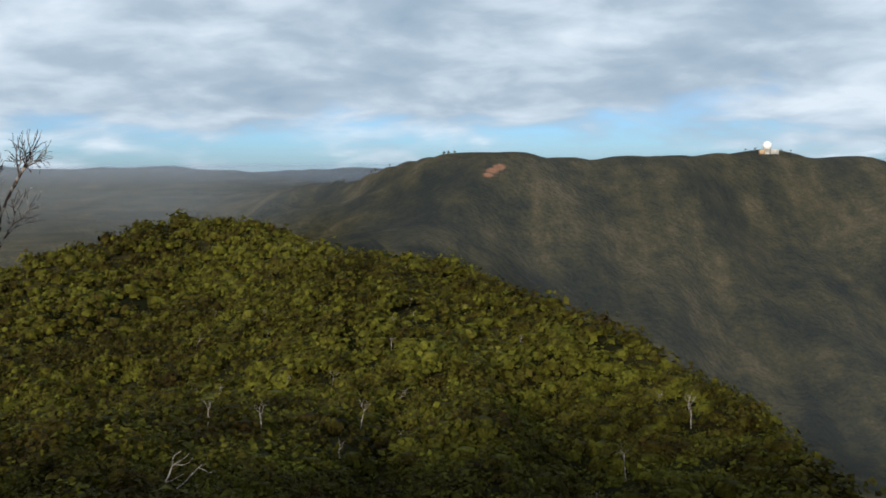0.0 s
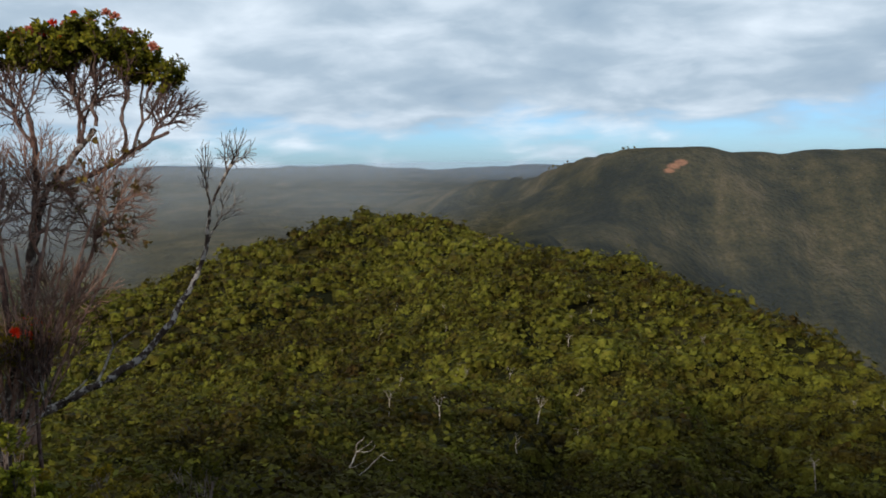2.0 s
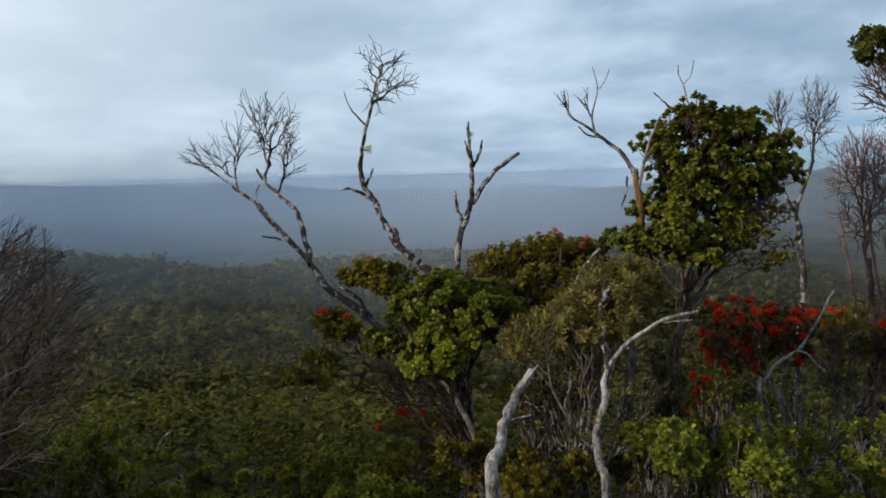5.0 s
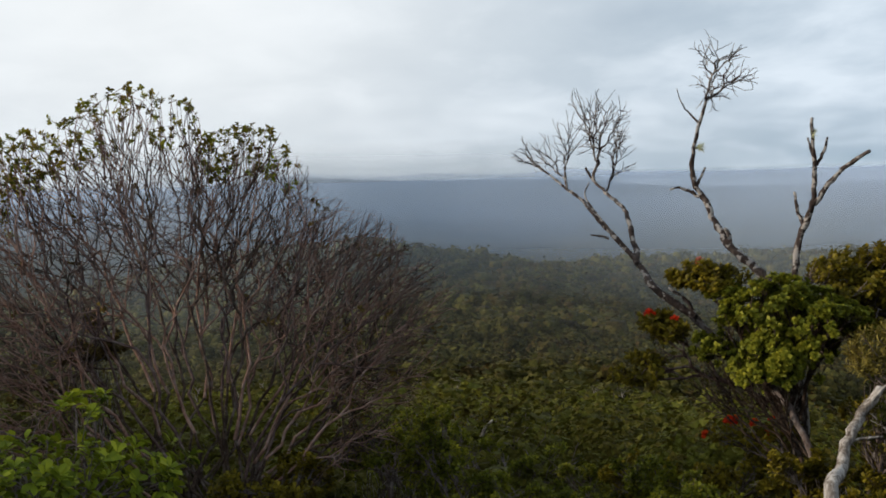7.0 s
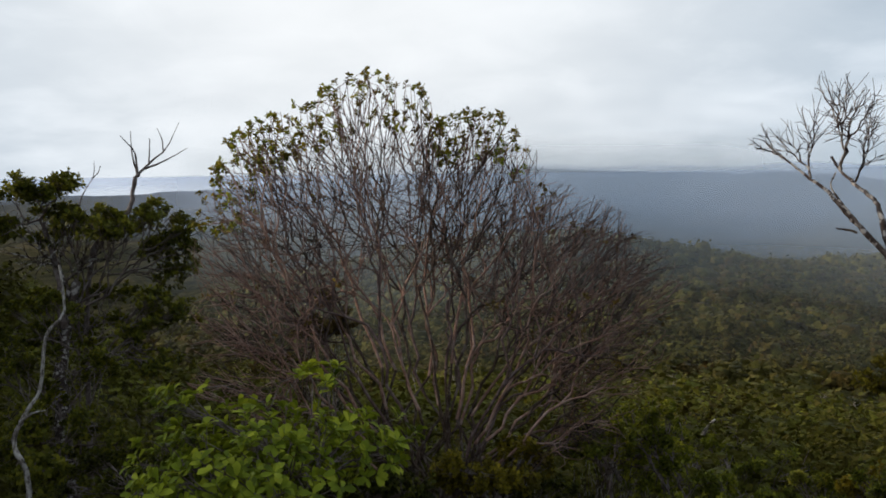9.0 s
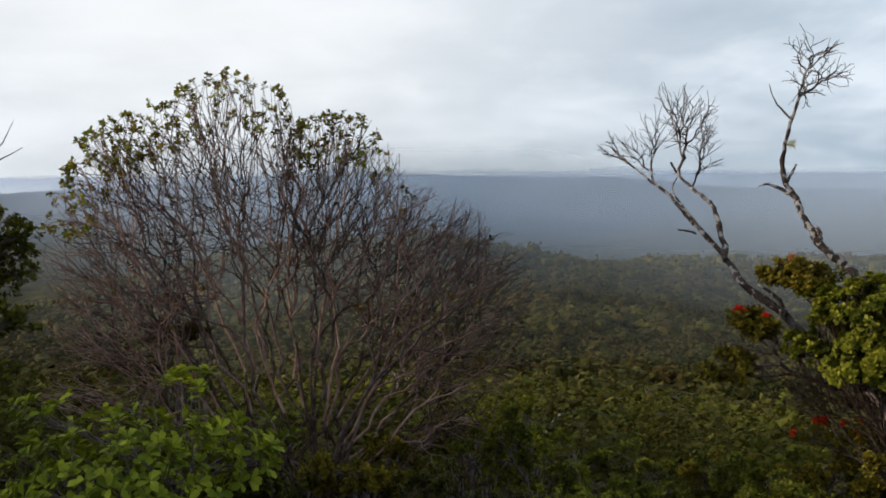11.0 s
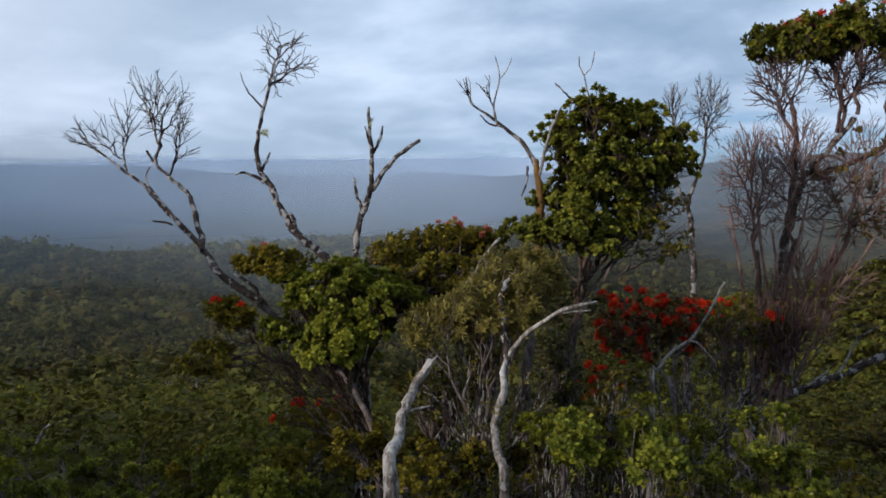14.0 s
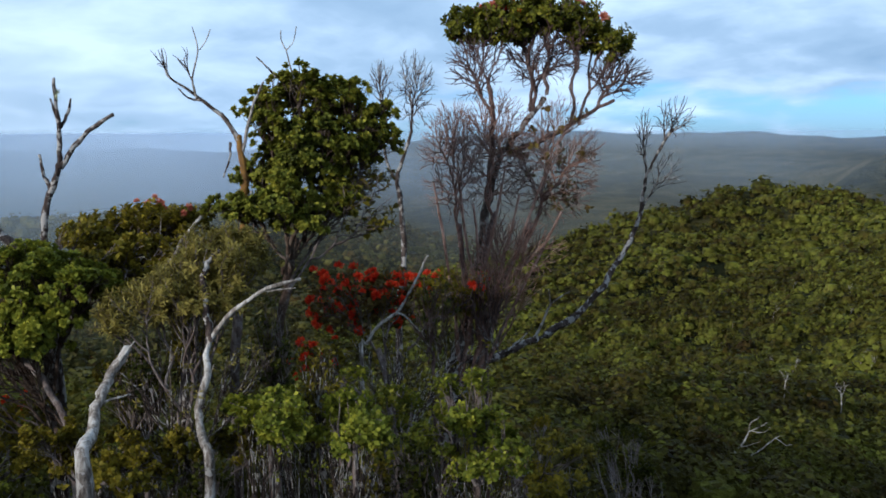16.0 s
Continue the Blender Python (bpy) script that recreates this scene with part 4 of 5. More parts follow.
def stubs():
    plant("broken_stump", "pale broken stump of a dead trunk", "dead trunk", 36, [
        ("trunk", [(-2.79, 1.93, 0.54), (-2.89, 2.05, 0.69), (-2.94, 2.12, 0.79), (-2.97, 2.2, 0.85), (-2.95, 2.25, 0.93)], 0.028, 0.015, M_DEAD),
        ("splinter", [(-2.965, 2.195, 0.86), (-2.945, 2.235, 0.91), (-2.925, 2.262, 0.952)], 0.010, 0.003, M_DEAD),
        ("stub", [(-2.92, 2.10, 0.76), (-2.90, 2.15, 0.77), (-2.88, 2.2, 0.775)], 0.007, 0.003, M_DEAD)])
    plant("dead_tree", "pale curved dead tree with a snapped side branch", "dead trunk", 37, [
        ("trunk", [(-2.67, 2.37, 0.46), (-2.71, 2.38, 0.58), (-2.79, 2.43, 0.68), (-2.79, 2.47, 0.8), (-2.83, 2.54, 0.92), (-2.75, 2.58, 1.03), (-2.63, 2.65, 1.12), (-2.55, 2.74, 1.15)], 0.022, 0.006, M_DEAD),
        ("limb", [(-2.83, 2.54, 0.91), (-2.86, 2.55, 1.03), (-2.91, 2.58, 1.13), (-2.91, 2.61, 1.2), (-2.92, 2.68, 1.24)], 0.014, 0.010, M_BARK),
        ("splinter", [(-2.64, 2.65, 1.11), (-2.6, 2.69, 1.113), (-2.56, 2.72, 1.118)], 0.006, 0.002, M_DEAD)])
    plant("dead_branch", "bare grey dead branch rising out of the red-flowered bush", "dead branch", 38, [
        ("trunk", [(-2.89, 3.51, 0.6), (-2.88, 3.54, 0.71), (-2.85, 3.59, 0.79), (-2.79, 3.66, 0.85), (-2.74, 3.72, 0.97), (-2.69, 3.78, 1.12)], 0.012, 0.005, M_DEAD),
        ("limb", [(-2.79, 3.66, 0.85), (-2.75, 3.68, 0.83), (-2.70, 3.72, 0.76)], 0.006, 0.003, M_DEAD)])


def basin_stick():
    plant("dead_branch", "short white dead stick in the scrub of the basin", "dead branch", 83, [
        ("trunk", [(-7.5, 2.02, -0.62), (-7.46, 2.05, -0.42), (-7.42, 2.1, -0.30), (-7.4, 2.15, -0.24)], 0.022, 0.010, M_DEAD),
        ("stub", [(-7.44, 2.08, -0.36), (-7.43, 2.04, -0.31), (-7.42, 2.01, -0.28)], 0.009, 0.004, M_DEAD)])


def green_tree():
    plant("ohia_tree", "small tree with a dense rounded green crown", "tree", 39, [
        ("trunk", [(-3.05, 3.08, 0.55), (-3.1, 3.19, 0.81), (-3.13, 3.28, 1.03), (-3.12, 3.32, 1.22)], 0.026, 0.018, M_STEM),
        ("dead_limb", [(-3.19, 3.42, 1.95), (-3.21, 3.39, 2.08), (-3.22, 3.37, 2.13), (-3.22, 3.37, 2.17)], 0.004, 0.002, M_DEAD),
        ("dead_limb", [(-3.21, 3.39, 2.08), (-3.18, 3.41, 2.12), (-3.17, 3.42, 2.19)], 0.003, 0.002, M_DEAD),
        ("dead_limb", [(-3.25, 3.36, 1.96), (-3.28, 3.33, 2.01), (-3.31, 3.3, 2.05)], 0.005, 0.003, M_BARK)], [
        dict(start=(-3.12, 3.32, 1.15), vols=[(-3.29, 3.52, 1.95, 0.13, 0.11), (-3.31, 3.35, 1.76, 0.10, 0.13), (-3.15, 3.66, 1.84, 0.17, 0.13), (-2.99, 3.75, 1.70, 0.14, 0.15), (-3.14, 3.51, 1.62, 0.20, 0.15), (-3.24, 3.31, 1.53, 0.14, 0.12)], tips=1500, clumps=(128, 0.085), leaf=M_OHIA, count=30, length=0.0215, width=0.72, back=0.016, rise=0.7, spread=0.85, stems=4, rtip=0.0018, wood=M_STEM),
        dict(start=(-3.12, 3.28, 1.05), vols=[(-3.17, 3.27, 1.35, 0.23, 0.11), (-3.30, 3.12, 1.37, 0.10, 0.08), (-3.03, 3.50, 1.40, 0.09, 0.09)], tips=520, clumps=(46, 0.08), leaf=M_OHIA, count=30, length=0.0215, width=0.72, back=0.016, rise=0.7, spread=0.85, stems=3, wood=M_STEM),
        dict(start=(-3.10, 3.25, 0.98), vols=[(-3.04, 3.74, 1.50, 0.14, 0.12)], tips=110, leaf=M_OHIA2, leafy=0.5, count=12, length=0.026, rise=0.6),
        dict(start=(-3.10, 3.25, 0.98), vols=[(-2.93, 3.6, 1.36, 0.20, 0.16)], tips=84, leaf=M_OHIA2, leafy=0.25, count=7, length=0.036)])
    plant("dead_tree", "dead tree coated in rusty lichen with pale broken branches", "dead tree", 40, [
        ("trunk", [(-3.2, 3.0, 0.5), (-3.25, 3.08, 0.9), (-3.29, 3.15, 1.16)], 0.022, 0.024, M_TWIG),
        ("limb", [(-3.29, 3.14, 1.12), (-3.29, 3.17, 1.27), (-3.29, 3.18, 1.45), (-3.3, 3.18, 1.61), (-3.31, 3.17, 1.69)], 0.022, 0.014, M_MOSSY),
        ("limb", [(-3.31, 3.17, 1.67), (-3.35, 3.14, 1.76), (-3.41, 3.07, 1.84), (-3.46, 3.01, 1.9), (-3.51, 2.95, 1.96), (-3.52, 2.93, 2.07)], 0.013, 0.003, M_BARK),
        ("limb", [(-3.43, 3.04, 1.86), (-3.44, 3.03, 1.95), (-3.41, 3.04, 2.07), (-3.42, 3.02, 2.17)], 0.006, 0.002, M_DEAD),
        ("limb", [(-3.41, 3.05, 2.07), (-3.39, 3.07, 2.11), (-3.37, 3.08, 2.16)], 0.003, 0.002, M_DEAD),
        ("limb", [(-3.3, 3.18, 1.6), (-3.27, 3.19, 1.72), (-3.24, 3.20, 1.82), (-3.19, 3.22, 1.93)], 0.009, 0.005, M_DEAD),
        ("limb", [(-3.34, 3.15, 1.66), (-3.34, 3.14, 1.59), (-3.36, 3.12, 1.5)], 0.007, 0.003, M_BARK),
        ("stub", [(-3.42, 3.05, 1.85), (-3.46, 3.02, 1.86), (-3.48, 2.98, 1.9)], 0.006, 0.003, M_BARK),
        ("stub", [(-3.28, 3.14, 1.36), (-3.25, 3.16, 1.4), (-3.235, 3.17, 1.44)], 0.010, 0.008, M_DEAD)], [
        dict(start=(-3.5, 2.96, 1.94), vols=[(-3.53, 2.92, 2.04, 0.04, 0.06)], tips=9, wood=M_BARK, rtip=0.002),
        dict(start=(-3.44, 3.03, 1.93), vols=[(-3.47, 3.0, 2.02, 0.05, 0.07)], tips=10, wood=M_BARK, rtip=0.002)])


def red_bush():
    plant("flowering_bush", "dark bush covered with bright red brush flowers", "bush", 41, [
        ("trunk", [(-2.86, 3.72, 0.07), (-3.06, 3.94, 0.32), (-3.2, 4.04, 0.55)], 0.022, 0.014, M_TWIG)], [
        dict(start=(-3.15, 4.0, 0.45), vols=[(-3.49, 4.12, 0.78, 0.22, 0.19), (-3.35, 4.36, 0.78, 0.21, 0.15)], tips=280, leaf=M_RUST, count=8, length=0.036, leafy=0.8, flowers=95, fsize=0.95, wide=2.6, stems=2),
        dict(start=(-3.1, 4.05, 0.45), vols=[(-2.99, 4.49, 0.81, 0.24, 0.12)], tips=150, leaf=M_OHIA2, count=9, length=0.036, leafy=0.75, flowers=12, fsize=0.9),
        dict(start=(-3.05, 3.9, 0.25), vols=[(-3.43, 3.82, 0.49, 0.15, 0.12)], tips=90, leaf=M_OHIA2, count=7, length=0.034, leafy=0.6, flowers=16, fsize=0.85),
        dict(start=(-2.95, 3.8, 0.0), vols=[(-3.0, 4.1, 0.5, 0.4, 0.18)], tips=170, wood=M_BARK, stems=6, rtip=0.0018, leaf=M_OHIA2, leafy=0.15, count=6, length=0.03)])


def thin_tree():
    plant("dead_tree", "slender bare tree with a pale trunk and upright twigs", "dead tree", 42, [
        ("trunk", [(-3.84, 5.07, 0.47), (-3.9, 5.21, 0.74), (-3.93, 5.24, 1.08), (-3.95, 5.24, 1.27), (-3.97, 5.24, 1.4), (-3.93, 5.27, 1.55), (-3.89, 5.3, 1.72)], 0.026, 0.010, M_BARK),
        ("limb", [(-3.97, 5.24, 1.38), (-4.01, 5.21, 1.46), (-4.04, 5.19, 1.61), (-4.02, 5.2, 1.8)], 0.012, 0.006, M_BARK)], [
        dict(start=(-3.89, 5.3, 1.70), vols=[(-3.87, 5.31, 1.98, 0.15, 0.26)], tips=220, wood=M_BARK, rtip=0.0018),
        dict(start=(-4.03, 5.19, 1.72), vols=[(-4.04, 5.18, 2.02, 0.11, 0.17)], tips=110, wood=M_BARK, rtip=0.0018)])


def umbrella_tree():
    plant("ohia_tree", "flat-topped umbrella tree, bare below with red buds on top", "tree", 43, [
        ("trunk", [(-2.94, 4.38, 0.26), (-2.99, 4.55, 0.53), (-3.0, 4.66, 0.77), (-3.01, 4.75, 1.02), (-2.99, 4.8, 1.27), (-2.96, 4.83, 1.47), (-2.95, 4.96, 1.61), (-2.86, 5.01, 1.75), (-2.81, 5.15, 1.9)], 0.034, 0.016, M_BARK),
        ("limb", [(-2.95, 4.96, 1.58), (-2.77, 5.06, 1.66), (-2.61, 5.14, 1.75), (-2.48, 5.2, 1.84), (-2.4, 5.24, 1.88)], 0.017, 0.009, M_DARK),
        ("limb", [(-2.99, 4.8, 1.27), (-2.98, 4.83, 1.59), (-2.97, 4.83, 1.82), (-2.99, 4.81, 1.99)], 0.018, 0.011, M_DARK),
        ("limb", [(-2.96, 4.57, 0.5), (-3.03, 4.61, 0.9), (-3.07, 4.63, 1.18)], 0.022, 0.015, M_DARK),
        ("limb", [(-2.92, 4.6, 0.53), (-2.93, 4.68, 0.97), (-2.89, 4.74, 1.25)], 0.022, 0.015, M_DARK),
        ("limb", [(-2.92, 4.6, 0.53), (-2.82, 4.73, 0.88), (-2.72, 4.83, 1.19)], 0.020, 0.014, M_DARK),
        ("stem", [(-2.91, 4.4, 0.3), (-2.98, 4.45, 0.69), (-3.09, 4.51, 1.08), (-3.19, 4.55, 1.42)], 0.013, 0.006, M_REDTWIG),
        ("stem", [(-2.81, 4.47, 0.3), (-2.87, 4.51, 0.72), (-2.98, 4.55, 1.14), (-3.05, 4.58, 1.5)], 0.012, 0.006, M_REDTWIG),
        ("stem", [(-2.92, 4.4, 0.3), (-2.9, 4.51, 0.72), (-2.84, 4.62, 1.14), (-2.82, 4.72, 1.5)], 0.014, 0.006, M_REDTWIG),
        ("stem", [(-2.83, 4.41, 0.3), (-2.79, 4.57, 0.7), (-2.72, 4.72, 1.1), (-2.65, 4.86, 1.45)], 0.014, 0.006, M_REDTWIG),
        ("stem", [(-2.82, 4.4, 0.3), (-2.74, 4.57, 0.63), (-2.65, 4.75, 0.96), (-2.56, 4.9, 1.25)], 0.012, 0.006, M_REDTWIG),
        ("stem", [(-2.87, 4.4, 0.3), (-2.82, 4.52, 0.67), (-2.77, 4.64, 1.03), (-2.74, 4.74, 1.35)], 0.012, 0.006, M_REDTWIG),
        ("stem", [(-2.81, 4.45, 0.3), (-2.84, 4.51, 0.65), (-2.9, 4.57, 1.0), (-2.97, 4.62, 1.3)], 0.013, 0.006, M_REDTWIG)], [
        dict(wood=M_DARK, start=(-2.98, 4.82, 1.90), vols=[(-3.15, 4.8, 2.31, 0.13, 0.11), (-2.97, 4.91, 2.33, 0.15, 0.14)], tips=285, leaf=M_CROWN, count=15, length=0.03, leafy=0.8, flowers=9, kinds=(2, 2, 0), fsize=0.9, rtip=0.0017, power=0.30),
        dict(wood=M_DARK, start=(-2.82, 5.12, 1.86), vols=[(-2.79, 5.12, 2.4, 0.22, 0.13), (-2.89, 5.01, 2.36, 0.15, 0.14)], tips=390, leaf=M_CROWN, count=15, length=0.03, leafy=0.8, flowers=7, kinds=(2, 2, 0), fsize=0.9, rtip=0.0021, stems=2),
        dict(wood=M_DARK, start=(-2.62, 5.13, 1.74), vols=[(-2.59, 5.23, 2.31, 0.14, 0.14), (-2.44, 5.3, 2.22, 0.13, 0.1)], tips=255, leaf=M_CROWN, count=15, length=0.03, leafy=0.8, flowers=7, kinds=(2,), fsize=0.9, rtip=0.0021, stems=2),
        dict(wood=M_DARK, start=(-2.98, 4.83, 1.80), vols=[(-3.11, 4.85, 2.08, 0.17, 0.2)], tips=300, rtip=0.002, power=0.30),
        dict(wood=M_DARK, start=(-2.84, 5.07, 1.80), vols=[(-2.82, 5.13, 2.14, 0.27, 0.18)], tips=540, rtip=0.002, power=0.30),
        dict(wood=M_DARK, start=(-2.5, 5.19, 1.82), vols=[(-2.42, 5.33, 2.02, 0.19, 0.13)], tips=380, rtip=0.002, power=0.30, way=(0.5, 0.3, 0.5)),
        dict(wood=M_REDTWIG, start=(-3.06, 4.62, 1.05), vols=[(-3.11, 4.62, 1.54, 0.20, 0.34)], tips=780, rtip=0.0015, power=0.30),
        dict(wood=M_REDTWIG, start=(-2.90, 4.72, 1.1), vols=[(-2.93, 4.8, 1.58, 0.24, 0.36)], tips=860, rtip=0.0015, power=0.30),
        dict(wood=M_REDTWIG, start=(-2.75, 4.80, 1.02), vols=[(-2.67, 5.0, 1.54, 0.29, 0.37)], tips=1050, rtip=0.0015, power=0.30, leaf=M_RUST, leafy=0.04, count=9, length=0.035),
        dict(wood=M_REDTWIG, start=(-2.86, 4.66, 0.6), vols=[(-2.75, 4.7, 1.05, 0.28, 0.2)], tips=420, rtip=0.0018, power=0.30),
        dict(wood=M_REDTWIG, start=(-2.86, 4.50, 0.42), vols=[(-2.80, 4.52, 0.86, 0.26, 0.22)], tips=360, rtip=0.0018, power=0.30, stems=6)])


def leaning_tree():
    plant("dead_tree", "long leaning dead trunk with an upturned twiggy top", "dead tree", 44, [
        ("trunk", [(-2.99, 4.37, 0.33), (-2.92, 4.68, 0.39), (-2.84, 4.98, 0.44), (-2.72, 5.29, 0.54), (-2.57, 5.4, 0.71), (-2.5, 5.58, 0.91), (-2.46, 5.68, 1.06), (-2.43, 5.73, 1.22), (-2.41, 5.75, 1.4), (-2.36, 5.77, 1.54), (-2.3, 5.8, 1.66), (-2.24, 5.82, 1.78)], 0.034, 0.004, M_BARK),
        ("limb", [(-2.82, 5.04, 0.45), (-2.78, 5.09, 0.56), (-2.74, 5.14, 0.68), (-2.65, 5.2, 0.75)], 0.011, 0.004, M_DEAD),
        ("stub", [(-2.745, 5.135, 0.66), (-2.75, 5.13, 0.72), (-2.755, 5.13, 0.76)], 0.005, 0.003, M_DEAD),
        ("limb", [(-2.9, 4.75, 0.4), (-2.83, 4.86, 0.47), (-2.77, 4.95, 0.56)], 0.009, 0.003, M_BARK)], [
        dict(start=(-2.34, 5.78, 1.58), vols=[(-2.26, 5.82, 1.78, 0.14, 0.14)], tips=80, wood=M_BARK, rtip=0.002),
        dict(start=(-2.41, 5.75, 1.42), vols=[(-2.43, 5.75, 1.67, 0.07, 0.18)], tips=48, wood=M_BARK, rtip=0.002),
        dict(start=(-2.43, 5.73, 1.22), vols=[(-2.29, 5.8, 1.46, 0.13, 0.14)], tips=41, wood=M_BARK, rtip=0.0018)])


def twiggy_bush():
    """A broom of many upright stems from one stool, leaning downhill, its outline given round the foot."""
    rng = np.random.default_rng(45)
    foot = np.array((-4.03, -0.06, 0.30))
    side, lean = np.array((0.03, 1.0, 0.0)), np.array((-0.5, 0.015, 1.0))
    rim = np.array([(-1.04, 0.57), (-1.05, 0.86), (-1.1, 1.12), (-1.07, 1.27), (-0.99, 1.56), (-0.82, 1.7), (-0.63, 1.77), (-0.41, 1.91), (-0.06, 1.85), (0.01, 1.66), (0.14, 1.72), (0.33, 1.7), (0.45, 1.53), (0.55, 1.36), (0.75, 1.28), (0.89, 1.2), (1.01, 1.09), (1.11, 0.94), (1.05, 0.74), (0.93, 0.53), (0.76, 0.33)])
    angle, reach = np.arctan2(rim[:, 0], rim[:, 1]), np.hypot(rim[:, 0], rim[:, 1])
    ob = thing("twiggy_bush", (foot[0], foot[1], ground_z(foot[0], foot[1])), "wide half-bare bush, reddish-brown twigs with olive leaves on top", "bush")
    g = Geo()
    limb(g, [(foot[0] + 0.05, foot[1], ob.location[2] - 0.05), (foot[0] + 0.03, foot[1], 0.0), tuple(foot)], 0.05, 0.035, rng)
    part("trunk", g, M_STEM, ob)

    def place(a, r, deep):
        return foot + side * (math.sin(a) * r) + lean * (math.cos(a) * r) + np.array((-1.0, 0.0, 0.0)) * deep

    leafy, rusty = [], []
    stems = 38
    for i in range(stems):
        a = angle[0] + (angle[-1] - angle[0]) * (i + rng.uniform(0.1, 0.9)) / stems
        deep = rng.uniform(-0.34, 0.34)
        far = np.interp(a, angle, reach)
        n = int(rng.uniform(80, 125))
        aa = np.clip(a + rng.normal(0, 0.2, n), angle[0] - 0.03, angle[-1] + 0.05)
        rr = np.interp(aa, angle, reach) * np.minimum(rng.uniform(0.3, 1.03, n) ** 0.6, 1.0)
        tips = np.array([place(p, q, deep * min(1.0, q) + rng.normal(0, 0.05)) for p, q in zip(aa, rr)])
        split = rng.uniform(0.16, 0.32) * far
        knee = place(a * 0.92, split, deep * 0.4 + rng.normal(0, 0.02))
        g, ends = Geo(), []
        root = foot + side * (0.16 * math.sin(a) + rng.normal(0, 0.07)) + np.array((rng.normal(0, 0.07), 0, -0.12))
        limb(g, [root, root * 0.6 + knee * 0.4 + side * rng.normal(0, 0.05) + np.array((0, 0, 0.03)), root * 0.3 + knee * 0.7 + side * rng.normal(0, 0.035), knee], rng.uniform(0.015, 0.022) if i % 6 == 2 else rng.uniform(0.005, 0.010), 0.0055, rng, 6, 0.6)
        part("stem", g, M_STEM, ob)
        g = Geo()
        branches(g, knee, norm(place(a, far, deep) - knee), tips, 0.0017, rng, ends, 0.3, 0.5, 0.30)
        part("twig_crown", g, (M_REDTWIG, M_STEM, M_REDTWIG, M_DARK)[i % 4], ob)
        for (p, d), q, w in zip(ends, rr, aa):
            v = p - foot
            edge = math.hypot(v @ side, v[2]) / np.interp(math.atan2(v @ side, v[2]), angle, reach)
            if edge > 0.86 and v[2] > 1.15 and rng.random() < (0.65 if v @ side < 0.4 else 0.0):
                leafy.append((p, norm(d + np.array((0, 0, 0.5)))))
            elif rng.random() < 0.03:
                rusty.append((p, d))
    for ends, mat, count, length in ((leafy[::2], M_YELLOW, 12, 0.026), (leafy[1::2], M_OHIA2, 12, 0.026), (rusty, M_RUST, 6, 0.03)):
        g = Geo()
        leaves(g, ends, count, length, 0.55, rng, 0.9, 0.03)
        part("foliage", g, mat, ob, smooth=False)


def broadleaf_plant():
    plant("broadleaf_shrub", "low shrub with large glossy yellow-green leaves", "shrub", 46, [
        ("trunk", [(-2.96, -0.56, 0.45), (-3.1, -0.59, 0.6)], 0.014, 0.009, M_TWIG)], [
        dict(start=(-3.1, -0.58, 0.5), vols=[(-3.22, -0.68, 0.79, 0.37, 0.14), (-3.07, -0.83, 0.73, 0.24, 0.08)], tips=260, leaf=M_BROAD, count=9, length=0.037, width=0.54, spread=1.25, back=0.02, rise=0.7, jitter=0.2, round=True, stems=4),
        dict(start=(-3.15, -0.55, 0.6), vols=[(-3.42, -0.46, 1.01, 0.12, 0.05), (-3.31, -0.96, 0.97, 0.11, 0.05), (-3.37, -0.34, 0.78, 0.2, 0.12)], tips=70, leaf=M_BROAD, count=9, length=0.040, width=0.54, spread=1.25, back=0.02, rise=0.7, jitter=0.2, round=True)])


